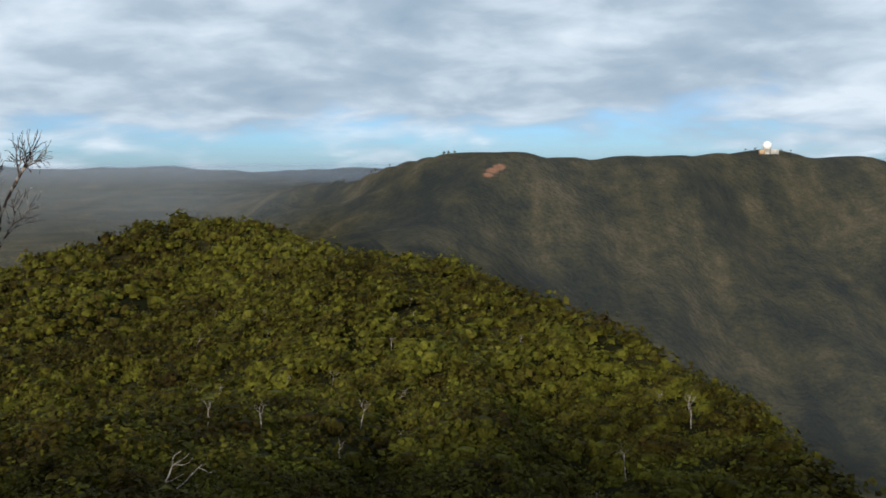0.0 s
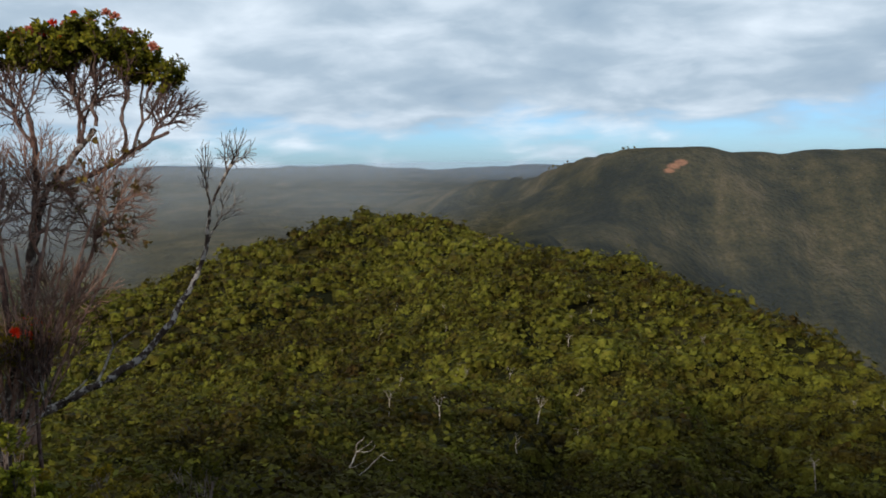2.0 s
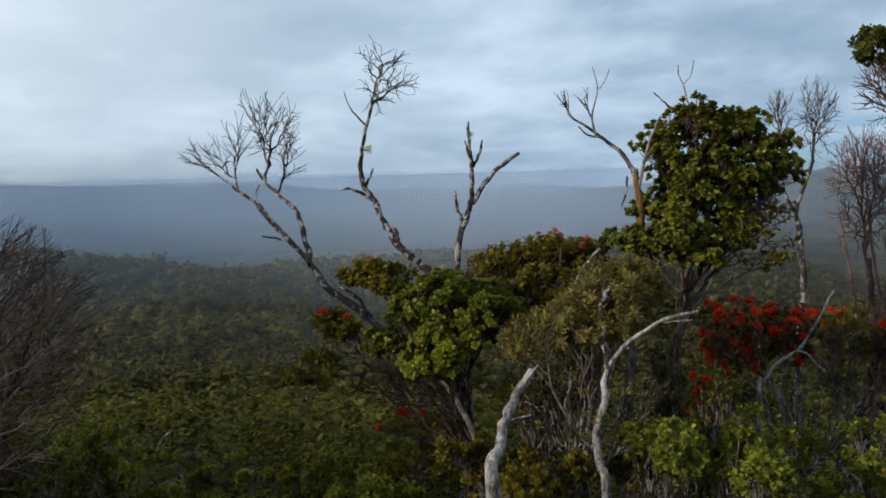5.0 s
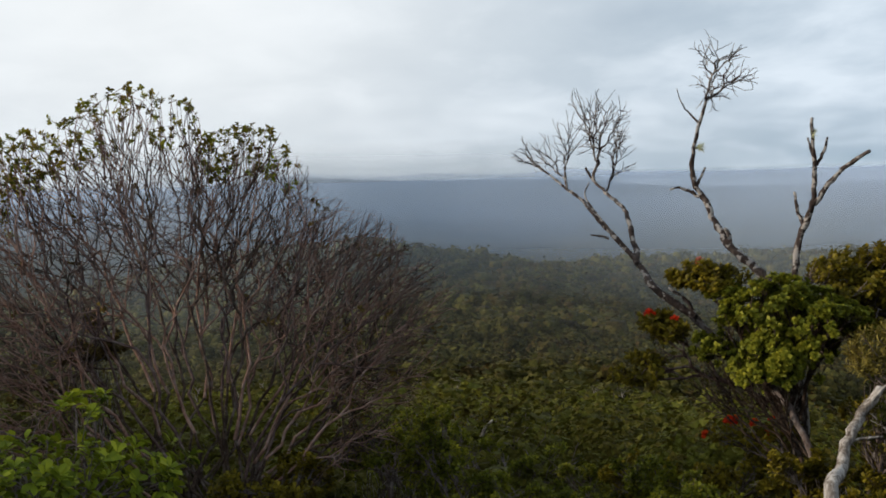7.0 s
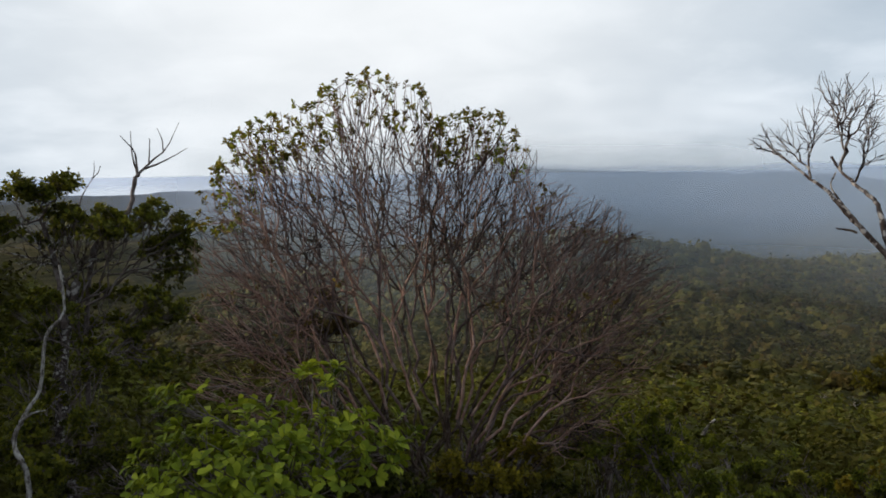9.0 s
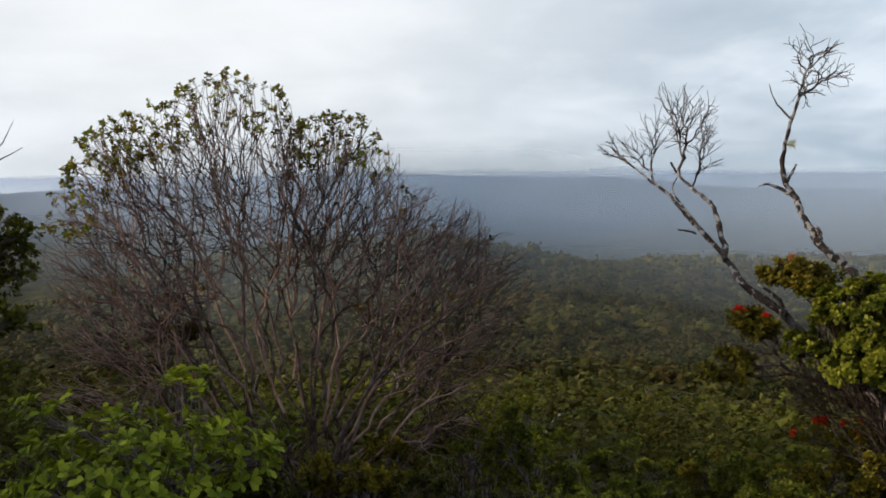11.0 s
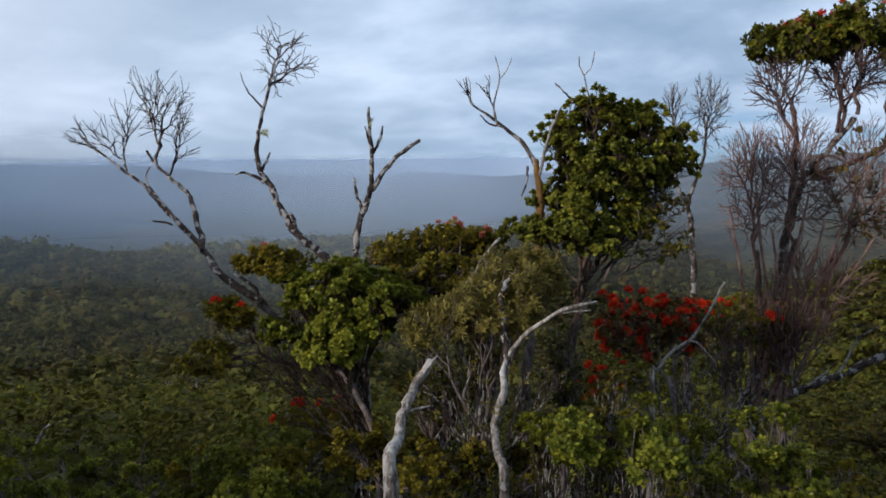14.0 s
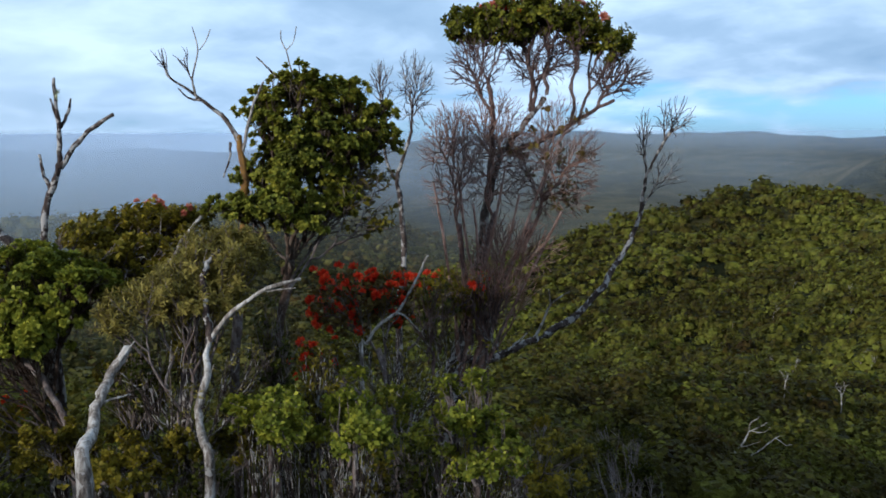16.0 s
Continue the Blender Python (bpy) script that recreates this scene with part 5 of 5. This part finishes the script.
def dark_tree():
    plant("ohia_tree", "dark gnarled evergreen tree with grey stems", "tree", 47, [
        ("trunk", [(-5.39, -2.09, -0.33), (-6.0, -2.36, 0.15), (-6.49, -2.49, 0.64), (-6.65, -2.46, 1.0)], 0.06, 0.03, M_BARK),
        ("limb", [(-6.5, -2.5, 0.7), (-6.62, -2.58, 1.1), (-6.62, -2.66, 1.4)], 0.025, 0.015, M_TWIG)], [
        dict(start=(-6.62, -2.66, 1.38), vols=[(-6.6, -2.69, 1.67, 0.27, 0.10), (-6.56, -2.85, 1.39, 0.21, 0.14)], tips=195, clumps=(16, 0.10), rise=0.7, leaf=M_CROWN, count=18, length=0.034),
        dict(start=(-6.55, -2.46, 0.8), vols=[(-6.71, -2.39, 1.38, 0.45, 0.12), (-6.82, -2.04, 1.37, 0.35, 0.13), (-6.84, -1.89, 1.09, 0.19, 0.29)], tips=468, clumps=(40, 0.10), rise=0.7, leaf=M_CROWN, count=18, length=0.034, stems=4),
        dict(start=(-6.3, -2.4, 0.4), vols=[(-6.26, -1.83, 0.52, 0.34, 0.27), (-6.65, -2.39, 0.76, 0.58, 0.25), (-6.61, -1.84, 0.8, 0.24, 0.2)], tips=546, clumps=(46, 0.10), rise=0.7, leaf=M_CROWN, count=18, length=0.034, leafy=0.8, stems=4),
        dict(start=(-5.8, -2.25, 0.0), vols=[(-6.05, -2.4, 0.43, 0.42, 0.31), (-5.53, -2.12, 0.14, 0.49, 0.28)], tips=546, clumps=(46, 0.10), rise=0.7, leaf=M_CROWN, count=18, length=0.034, leafy=0.8, stems=4),
        dict(start=(-6.6, -2.5, 0.9), vols=[(-6.65, -2.52, 1.19, 0.45, 0.25)], tips=120, wood=M_BARK, rtip=0.003)])
    plant("dead_branch", "crooked pale dead branch in front of the dark tree", "dead branch", 48, [
        ("trunk", [(-4.95, -2.14, 0.11), (-4.99, -2.22, 0.33), (-5.04, -2.19, 0.47), (-5.1, -2.12, 0.6), (-5.15, -2.1, 0.86), (-5.21, -2.02, 1.0), (-5.23, -2.04, 1.24)], 0.016, 0.006, M_DEAD),
        ("limb", [(-5.02, -2.2, 0.45), (-5.0, -2.12, 0.5), (-4.98, -2.05, 0.52)], 0.009, 0.003, M_DEAD)])
    plant("dead_tree", "small dark bare tree with a few crooked branches", "dead tree", 49, [
        ("trunk", [(-6.85, -2.45, 1.0), (-6.96, -2.27, 1.36), (-6.99, -2.18, 1.5), (-7.0, -2.15, 1.68), (-7.01, -2.12, 1.73)], 0.022, 0.013, M_TWIG),
        ("limb", [(-7.01, -2.13, 1.72), (-7.0, -2.14, 1.88), (-6.97, -2.23, 2.0)], 0.009, 0.002, M_TWIG),
        ("limb", [(-7.01, -2.13, 1.72), (-7.0, -2.16, 1.88), (-6.99, -2.16, 2.03)], 0.008, 0.002, M_TWIG),
        ("limb", [(-7.01, -2.12, 1.73), (-7.04, -2.03, 1.82), (-7.06, -1.93, 1.91), (-7.08, -1.84, 2.09)], 0.010, 0.002, M_TWIG),
        ("limb", [(-7.02, -2.08, 1.76), (-7.07, -1.93, 1.83), (-7.1, -1.79, 1.91)], 0.008, 0.002, M_TWIG),
        ("limb", [(-7.03, -2.05, 1.8), (-7.035, -2.045, 1.88), (-7.03, -2.04, 1.98)], 0.006, 0.003, M_TWIG),
        ("limb", [(-7.05, -1.95, 1.89), (-7.06, -1.96, 1.97), (-7.06, -1.99, 2.05)], 0.005, 0.002, M_TWIG)])
    plant("dead_branch", "thin bare stick above the dark tree", "dead branch", 50, [
        ("trunk", [(-6.86, -2.52, 1.2), (-6.88, -2.51, 1.47), (-6.9, -2.48, 1.59), (-6.92, -2.41, 1.72), (-6.92, -2.4, 1.82)], 0.008, 0.002, M_TWIG),
        ("limb", [(-6.92, -2.42, 1.7), (-6.93, -2.38, 1.74), (-6.93, -2.36, 1.79)], 0.004, 0.002, M_TWIG)])


def low_shrub(label, seed, vols, leaf, tips, count=26, length=0.021, twiggy=60):
    """A leafy shrub under the sight line."""
    cx = sum(v[0] for v in vols) / len(vols)
    cy = sum(v[1] for v in vols) / len(vols)
    zl = min(v[2] - v[4] for v in vols)
    foot = (cx, cy, min(zl - 0.25, ground_z(cx, cy) + 0.1))
    wide = max(v[3] for v in vols)
    plant("shrub", label, "shrub", seed, [("trunk", [foot, (cx + 0.02, cy, (foot[2] + zl) / 2), (cx, cy + 0.02, zl)], 0.016, 0.010, M_TWIG)], [
        dict(start=(cx, cy, zl - 0.05), vols=vols, tips=int(tips * 1.5), clumps=(max(10, tips // 7), 0.07), rise=0.7, leaf=leaf, count=count, length=length, width=0.62, stems=4),
        dict(start=foot, vols=[(cx, cy, zl - 0.02, wide * 1.1, 0.14)], tips=twiggy, stems=4, wood=M_BARK, leaf=leaf, leafy=0.25, count=6, length=length)], group="shrubs round the lookout")


snag_wide()
snag_tall()
snag_forked()
ohia_bush()
feathery_shrub()
stubs()
basin_stick()
green_tree()
red_bush()
thin_tree()
umbrella_tree()
leaning_tree()
twiggy_bush()
broadleaf_plant()
dark_tree()
for args in (
        ("yellow-green leafy shrub in rosettes", 61, [(-2.04, 3.12, 0.65, 0.19, 0.12), (-1.93, 3.03, 0.54, 0.22, 0.12)], M_YELLOW, 150),
        ("olive shrub with grey stems", 62, [(-2.73, 2.68, 0.6, 0.14, 0.11), (-2.63, 2.91, 0.57, 0.14, 0.13), (-2.69, 3.16, 0.65, 0.1, 0.1)], M_YELLOW, 90),
        ("sparse green shrub among bare stems", 63, [(-2.59, 3.32, 0.52, 0.13, 0.11), (-2.35, 3.08, 0.45, 0.21, 0.09)], M_OHIA, 90),
        ("low olive shrub at the foot of dead trunks", 64, [(-2.97, 2.36, 0.5, 0.16, 0.09), (-2.77, 2.6, 0.47, 0.13, 0.10)], M_OHIA2, 100),
        ("rusty-leaved shrub behind bare twigs", 65, [(-6.01, -0.74, 0.83, 0.21, 0.18)], M_RUST, 110),
        ("yellow-olive shrub beside the twiggy bush", 66, [(-4.42, 0.95, 0.42, 0.19, 0.22), (-4.02, 1.12, 0.34, 0.23, 0.1)], M_YELLOW, 170),
        ("yellow-green shrub on the slope", 67, [(-6.61, 1.66, -0.21, 0.29, 0.25), (-5.5, 1.84, -0.12, 0.39, 0.18)], M_YELLOW, 240),
        ("dark green shrub on the slope", 68, [(-4.64, 1.9, 0.08, 0.3, 0.15)], M_OHIA, 140),
        ("olive shrub below the flowering bush", 69, [(-3.88, 2.28, 0.36, 0.35, 0.12), (-4.58, 2.16, 0.15, 0.34, 0.15)], M_OHIA2, 240),
        ("brown-stemmed shrub between dead trunks", 70, [(-3.32, 2.53, 0.62, 0.15, 0.2)], M_OHIA2, 90),
        ("olive undergrowth below the umbrella tree", 71, [(-2.5, 4.2, 0.1, 0.4, 0.16), (-2.1, 3.9, 0.15, 0.3, 0.14)], M_OHIA2, 180),
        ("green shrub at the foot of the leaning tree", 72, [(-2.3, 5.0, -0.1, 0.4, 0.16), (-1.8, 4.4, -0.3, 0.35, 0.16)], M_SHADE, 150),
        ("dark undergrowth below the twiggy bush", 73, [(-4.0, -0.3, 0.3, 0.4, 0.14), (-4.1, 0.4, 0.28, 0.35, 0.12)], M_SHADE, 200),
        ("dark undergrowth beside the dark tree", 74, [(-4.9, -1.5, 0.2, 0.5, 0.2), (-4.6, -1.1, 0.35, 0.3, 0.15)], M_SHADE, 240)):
    low_shrub(*args)
for args in (
        ("yellow-green shrub in rounded tufts above the basin", 101, [(-5.13, 0.87, 0.34, 0.15, 0.10), (-4.83, 1.01, 0.22, 0.13, 0.08)], M_YELLOW, 150),
        ("bright yellow-green shrub at the brink of the slope", 102, [(-4.60, 1.25, 0.12, 0.15, 0.09), (-4.25, 1.53, 0.17, 0.18, 0.09)], M_YELLOW, 190),
        ("olive-tipped shrub in front of the flowering bush", 103, [(-3.92, 1.79, 0.36, 0.14, 0.10), (-3.62, 1.92, 0.33, 0.14, 0.11)], M_YELLOW, 150),
        ("dull olive shrub below the flowering bush", 104, [(-3.65, 1.62, 0.27, 0.15, 0.07)], M_OHIA2, 80),
        ("small yellow-green shrub beside a pale dead trunk", 105, [(-2.40, 2.48, 0.69, 0.10, 0.07), (-2.62, 2.52, 0.71, 0.07, 0.06)], M_YELLOW, 80),
        ("olive shrub hiding the foot of the flowering bush", 107, [(-3.26, 2.13, 0.52, 0.14, 0.10), (-2.98, 2.22, 0.49, 0.11, 0.08)], M_OHIA2, 130),
        ("low yellow-olive shrub at the brink", 108, [(-3.53, 1.79, 0.37, 0.14, 0.08)], M_YELLOW, 90),
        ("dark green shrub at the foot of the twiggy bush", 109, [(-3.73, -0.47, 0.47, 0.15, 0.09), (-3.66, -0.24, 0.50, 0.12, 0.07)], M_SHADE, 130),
        ("olive shrub at the foot of the twiggy bush", 110, [(-3.87, 0.02, 0.48, 0.15, 0.09), (-4.06, 0.32, 0.47, 0.14, 0.10)], M_OHIA2, 140),
        ("yellow-green shrub beside the twiggy bush", 111, [(-4.36, 0.56, 0.47, 0.12, 0.10), (-4.65, 0.92, 0.41, 0.16, 0.12)], M_YELLOW, 150),
        ("green rosette shrub under the red flowers", 106, [(-2.07, 2.52, 0.67, 0.10, 0.07), (-2.35, 2.72, 0.72, 0.08, 0.06)], M_YELLOW, 90)):
    low_shrub(*args)


def thicket(label, seed, x, y, z, wide, tall, wood, tips):
    """A tangle of thin bare stems from one foot."""
    base = ground_z(x, y)
    plant("bare_shrub", label, "shrub", seed, [("trunk", [(x + 0.05, y - 0.04, base), (x + 0.02, y, (base + z) / 2), (x, y, z - tall)], 0.014, 0.009, wood)], [
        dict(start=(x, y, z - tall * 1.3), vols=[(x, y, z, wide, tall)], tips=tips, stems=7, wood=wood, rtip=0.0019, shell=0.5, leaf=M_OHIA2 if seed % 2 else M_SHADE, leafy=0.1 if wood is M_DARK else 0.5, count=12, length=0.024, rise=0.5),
        dict(start=(x + 0.04, y + 0.02, z - tall * 1.5), vols=[(x, y, z - tall * 0.7, wide, tall * 0.6)], tips=tips // 4, stems=5, wood=M_BARK, rtip=0.0017, shell=0.6)], group="bare shrubs under the trees")


for k, (x, y, z, wide, tall, wood, tips) in enumerate((
        (-3.20, 2.49, 0.72, 0.14, 0.20, M_TWIG, 130), (-3.22, 2.79, 0.84, 0.13, 0.18, M_BARK, 120), (-2.99, 3.03, 0.75, 0.12, 0.24, M_TWIG, 130),
        (-2.66, 2.96, 0.64, 0.10, 0.22, M_BARK, 110), (-2.16, 2.95, 0.39, 0.16, 0.17, M_TWIG, 170), (-2.33, 2.82, 0.35, 0.12, 0.15, M_BARK, 120),
        (-2.93, 4.16, 0.75, 0.15, 0.20, M_DARK, 150), (-2.77, 4.43, 0.83, 0.15, 0.20, M_DARK, 150), (-2.77, 2.42, 0.36, 0.12, 0.17, M_TWIG, 120))):
    thicket("tangle of thin grey bare stems under the trees" if wood != M_DARK else "dark reddish bare stems below the umbrella tree", 120 + k, x, y, z, wide, tall, wood, tips)


def undergrowth():
    """Low shrubs that fill the slope between the trees and the basin."""
    rng = np.random.default_rng(55)
    kinds = []
    for s, (leaf, label) in enumerate(((M_OHIA2, "low olive shrub on the slope below the lookout"), (M_SHADE, "low dark green shrub on the slope below the lookout"), (M_YELLOW, "low yellow-green shrub on the slope below the lookout"), (M_RUST, "low rusty shrub on the slope below the lookout"))):
        ob = thing("shrub", (0, 0, 0), label, "shrub", "low shrubs on the slope")
        r2 = np.random.default_rng(300 + s)
        g, ends = Geo(), []
        branches(g, (0, 0, -0.2), (0, 0, 1), in_volumes([(0, 0, 0.35, 0.5, 0.3), (0.25, 0.1, 0.4, 0.3, 0.25)], 62, r2, 0.3), 0.003, r2, ends)
        part("twig_crown", g, M_TWIG, ob)
        g = Geo()
        leaves(g, ends, 20, 0.031, 0.62, r2, 0.9, 0.06)
        part("foliage", g, leaf, ob, smooth=False)
        kinds.append(ob)
    a, r = np.radians(rng.uniform(18, 124, 900)), np.sqrt(rng.uniform(5.2 ** 2, 18 ** 2, 900))
    x, y = -np.sin(a) * r, np.cos(a) * r
    z = height(x, y)
    keep = np.where((z + 0.7 < 1.95 - 0.28 * r) | (r > 8.0))[0][:66]
    spots = [(float(x[k]), float(y[k]), float(z[k])) for k in keep]
    for i, (x, y, z) in enumerate(spots):
        sc = rng.uniform(0.7, 1.15)
        m = pose(x, y, z, 0, 0, rng.uniform(0, 360)) @ Matrix.Diagonal((sc, sc, sc, 1))
        k = int(rng.choice(4, p=(0.3, 0.12, 0.48, 0.1)))
        (kinds[i] if i < 4 else copy_thing(kinds[k], pose(0, 0, 0))).matrix_basis = m


undergrowth()


# ---------------------------------------------------------------- dead trees scattered over the slopes
def slope_snags():
    rng = np.random.default_rng(91)
    kinds = []
    for s in range(3):
        ob = thing("dead_tree", (0, 0, 0), "small bleached dead tree standing out of the scrub", "dead tree", "dead trees on the slopes")
        r2 = np.random.default_rng(200 + s)
        g = Geo()
        limb(g, [(0, 0, -0.6), (0.1, 0.05, 0.3), (0.05 - 0.2 * s, 0.1, 0.9), (0.3 - 0.3 * s, 0.1, 1.4)], 0.05, 0.02, r2)
        part("trunk", g, M_DEAD, ob)
        g, ends = Geo(), []
        branches(g, (0.1, 0.05, 0.4), norm(np.array((0.3 - 0.3 * s, 0, 1.0))), in_volumes([(0.3 - 0.25 * s, 0.1, 1.5, 0.65, 0.5)], 14, r2), 0.010, r2, ends, 0.35, 0.4, 0.3)
        part("branchwork", g, M_DEAD, ob)
        kinds.append(ob)
    spots = [(-4.0, 62.0, 0, 0.5), (10.9, 43.2, 1, 0.75), (6.8, 36.8, 2, 0.6)]
    for r0, r1, a0, a1, n in ((24, 70, -20, 22, 26), (70, 130, -6, 24, 24), (16, 60, 56, 95, 26)):
        for _ in range(n):
            x, y, _z = polar(rng.uniform(a0, a1), math.sqrt(rng.uniform(r0 * r0, r1 * r1)), 0)
            spots.append((x, y, int(rng.integers(3)), rng.uniform(0.25, 0.6)))
    for i, (x, y, k, s) in enumerate(spots):
        m = pose(x, y, ground_z(x, y) + 0.55, rng.uniform(-15, 15), rng.uniform(-15, 15), rng.uniform(0, 360)) @ Matrix.Diagonal((s, s, s, 1))
        if i < 3:
            kinds[i].matrix_basis = pose(x, y, ground_z(x, y) + 0.55, 0, 0, 40 * i) @ Matrix.Diagonal((s, s, s, 1))
        else:
            copy = copy_thing(kinds[k], pose(0, 0, 0))
            copy.matrix_basis = m


slope_snags()


def fallen_snags():
    plant("dead_tree", "pale forked dead tree leaning out of the scrub", "dead tree", 81, [
        ("trunk", [(-7.7, 24.09, -7.12), (-7.5, 24.31, -6.68), (-7.29, 24.48, -6.37), (-7.19, 24.6, -6.07)], 0.036, 0.018, M_DEAD),
        ("limb", [(-7.19, 24.6, -6.08), (-7.19, 24.66, -5.9), (-7.12, 24.71, -5.81), (-7.02, 24.75, -5.75), (-7.0, 24.78, -5.69)], 0.018, 0.007, M_DEAD),
        ("limb", [(-7.19, 24.6, -6.07), (-7.04, 24.67, -5.99), (-6.9, 24.74, -5.9), (-6.77, 24.81, -5.79)], 0.016, 0.006, M_DEAD),
        ("limb", [(-7.1, 24.63, -6.06), (-6.92, 24.68, -6.07), (-6.78, 24.73, -6.02), (-6.7, 24.79, -5.9)], 0.013, 0.006, M_DEAD),
        ("limb", [(-7.32, 24.44, -6.45), (-7.19, 24.49, -6.43), (-7.05, 24.55, -6.36), (-6.89, 24.62, -6.29)], 0.014, 0.005, M_DEAD)], group="dead trees on the slopes")
    plant("dead_tree", "pale crooked dead bough beside a forked one", "dead tree", 82, [
        ("trunk", [(-7.11, 24.41, -6.73), (-6.87, 24.55, -6.5), (-6.67, 24.68, -6.29), (-6.55, 24.75, -6.18)], 0.023, 0.013, M_DEAD),
        ("limb", [(-6.55, 24.75, -6.18), (-6.42, 24.76, -6.23), (-6.29, 24.77, -6.32), (-6.13, 24.82, -6.27)], 0.012, 0.006, M_DEAD),
        ("limb", [(-6.58, 24.73, -6.19), (-6.48, 24.78, -6.13), (-6.43, 24.8, -6.11), (-6.35, 24.82, -6.1)], 0.010, 0.005, M_DEAD)], group="dead trees on the slopes")


fallen_snags()


# ---------------------------------------------------------------- the tracking station on the far crest
def lathe(profile, sides, at):
    g = Geo()
    a = np.arange(sides) * 2 * np.pi / sides
    p = np.array(profile, float)
    v = np.stack([p[:, 0:1] * np.cos(a), p[:, 0:1] * np.sin(a), np.repeat(p[:, 1:2], sides, 1)], -1) + np.array(at)
    i, j = np.meshgrid(np.arange(len(p) - 1), np.arange(sides), indexing="ij")
    jn = (j + 1) % sides
    g.add(v, np.stack([i * sides + j, i * sides + jn, (i + 1) * sides + jn, (i + 1) * sides + j], -1))
    return g


def block(x0, x1, y0, y1, z0, z1):
    g = Geo()
    g.add([(x0, y0, z0), (x1, y0, z0), (x1, y1, z0), (x0, y1, z0), (x0, y0, z1), (x1, y0, z1), (x1, y1, z1), (x0, y1, z1)],
          [(0, 3, 2, 1), (4, 5, 6, 7), (0, 1, 5, 4), (1, 2, 6, 5), (2, 3, 7, 6), (3, 0, 4, 7)])
    return g


def station():
    x, y, _z = polar(-17.95, 1190, 0)
    z = ground_z(x, y)
    ob = thing("radar_station", (x, y, z), "white radar dome on a low building on the far crest", "radar station")
    part("tower", lathe([(3.4, -4), (3.4, 1.6), (3.9, 1.8), (3.9, 2.4), (3.2, 2.4)], 16, (x, y, z)), M_CONCRETE, ob)
    prof = [(5.3 * math.cos(t), 6.2 + 5.3 * math.sin(t)) for t in np.linspace(-0.95, 1.56, 14)]
    part("dome", lathe(prof, 20, (x, y, z)), M_WHITE, ob, "white radome")
    part("annex", block(x - 9, x - 3.6, y - 3, y + 3, z - 4, z + 1.6), M_OCHRE, ob, smooth=False)
    part("annex", block(x + 3.6, x + 13, y - 3, y + 2, z - 4, z + 2.2), M_CONCRETE, ob, smooth=False)


station()


def crest_trees():
    rng = np.random.default_rng(77)
    for az, d, s in [(4.6, 1150, 5), (4.9, 1155, 4), (4.35, 1145, 3.5), (0.55, 1025, 4.5), (0.3, 1020, 4), (-0.1, 1016, 3.5), (3.8, 1120, 3), (7.2, 1270, 4), (6.5, 1240, 3.5), (-16.8, 1185, 3), (-17.3, 1190, 3.5), (-18.7, 1200, 3), (-19.2, 1205, 3.2)]:
        x, y, _z = polar(az, d, 0)
        z = ground_z(x, y)
        ob = thing("tree", (x, y, z), "small dark tree on the far crest", "tree", "trees on the far crest")
        g = Geo()
        s *= 0.62
        limb(g, [(x, y, z - 1), (x + 0.2, y, z + s * 0.4), (x, y, z + s * 0.7)], 0.25, 0.12, rng)
        part("trunk", g, M_TWIG, ob)
        g = Geo()
        pos = np.array([(x + rng.normal(0, 0.25) * s, y + rng.normal(0, 0.25) * s, z + s * rng.uniform(0.15, 0.9)) for _ in range(7)])
        clumps(g, pos, s * rng.uniform(0.3, 0.5, 7), 26, rng, 0.3)
        part("crown", g, M_COVER_FAR, ob, smooth=False)


crest_trees()
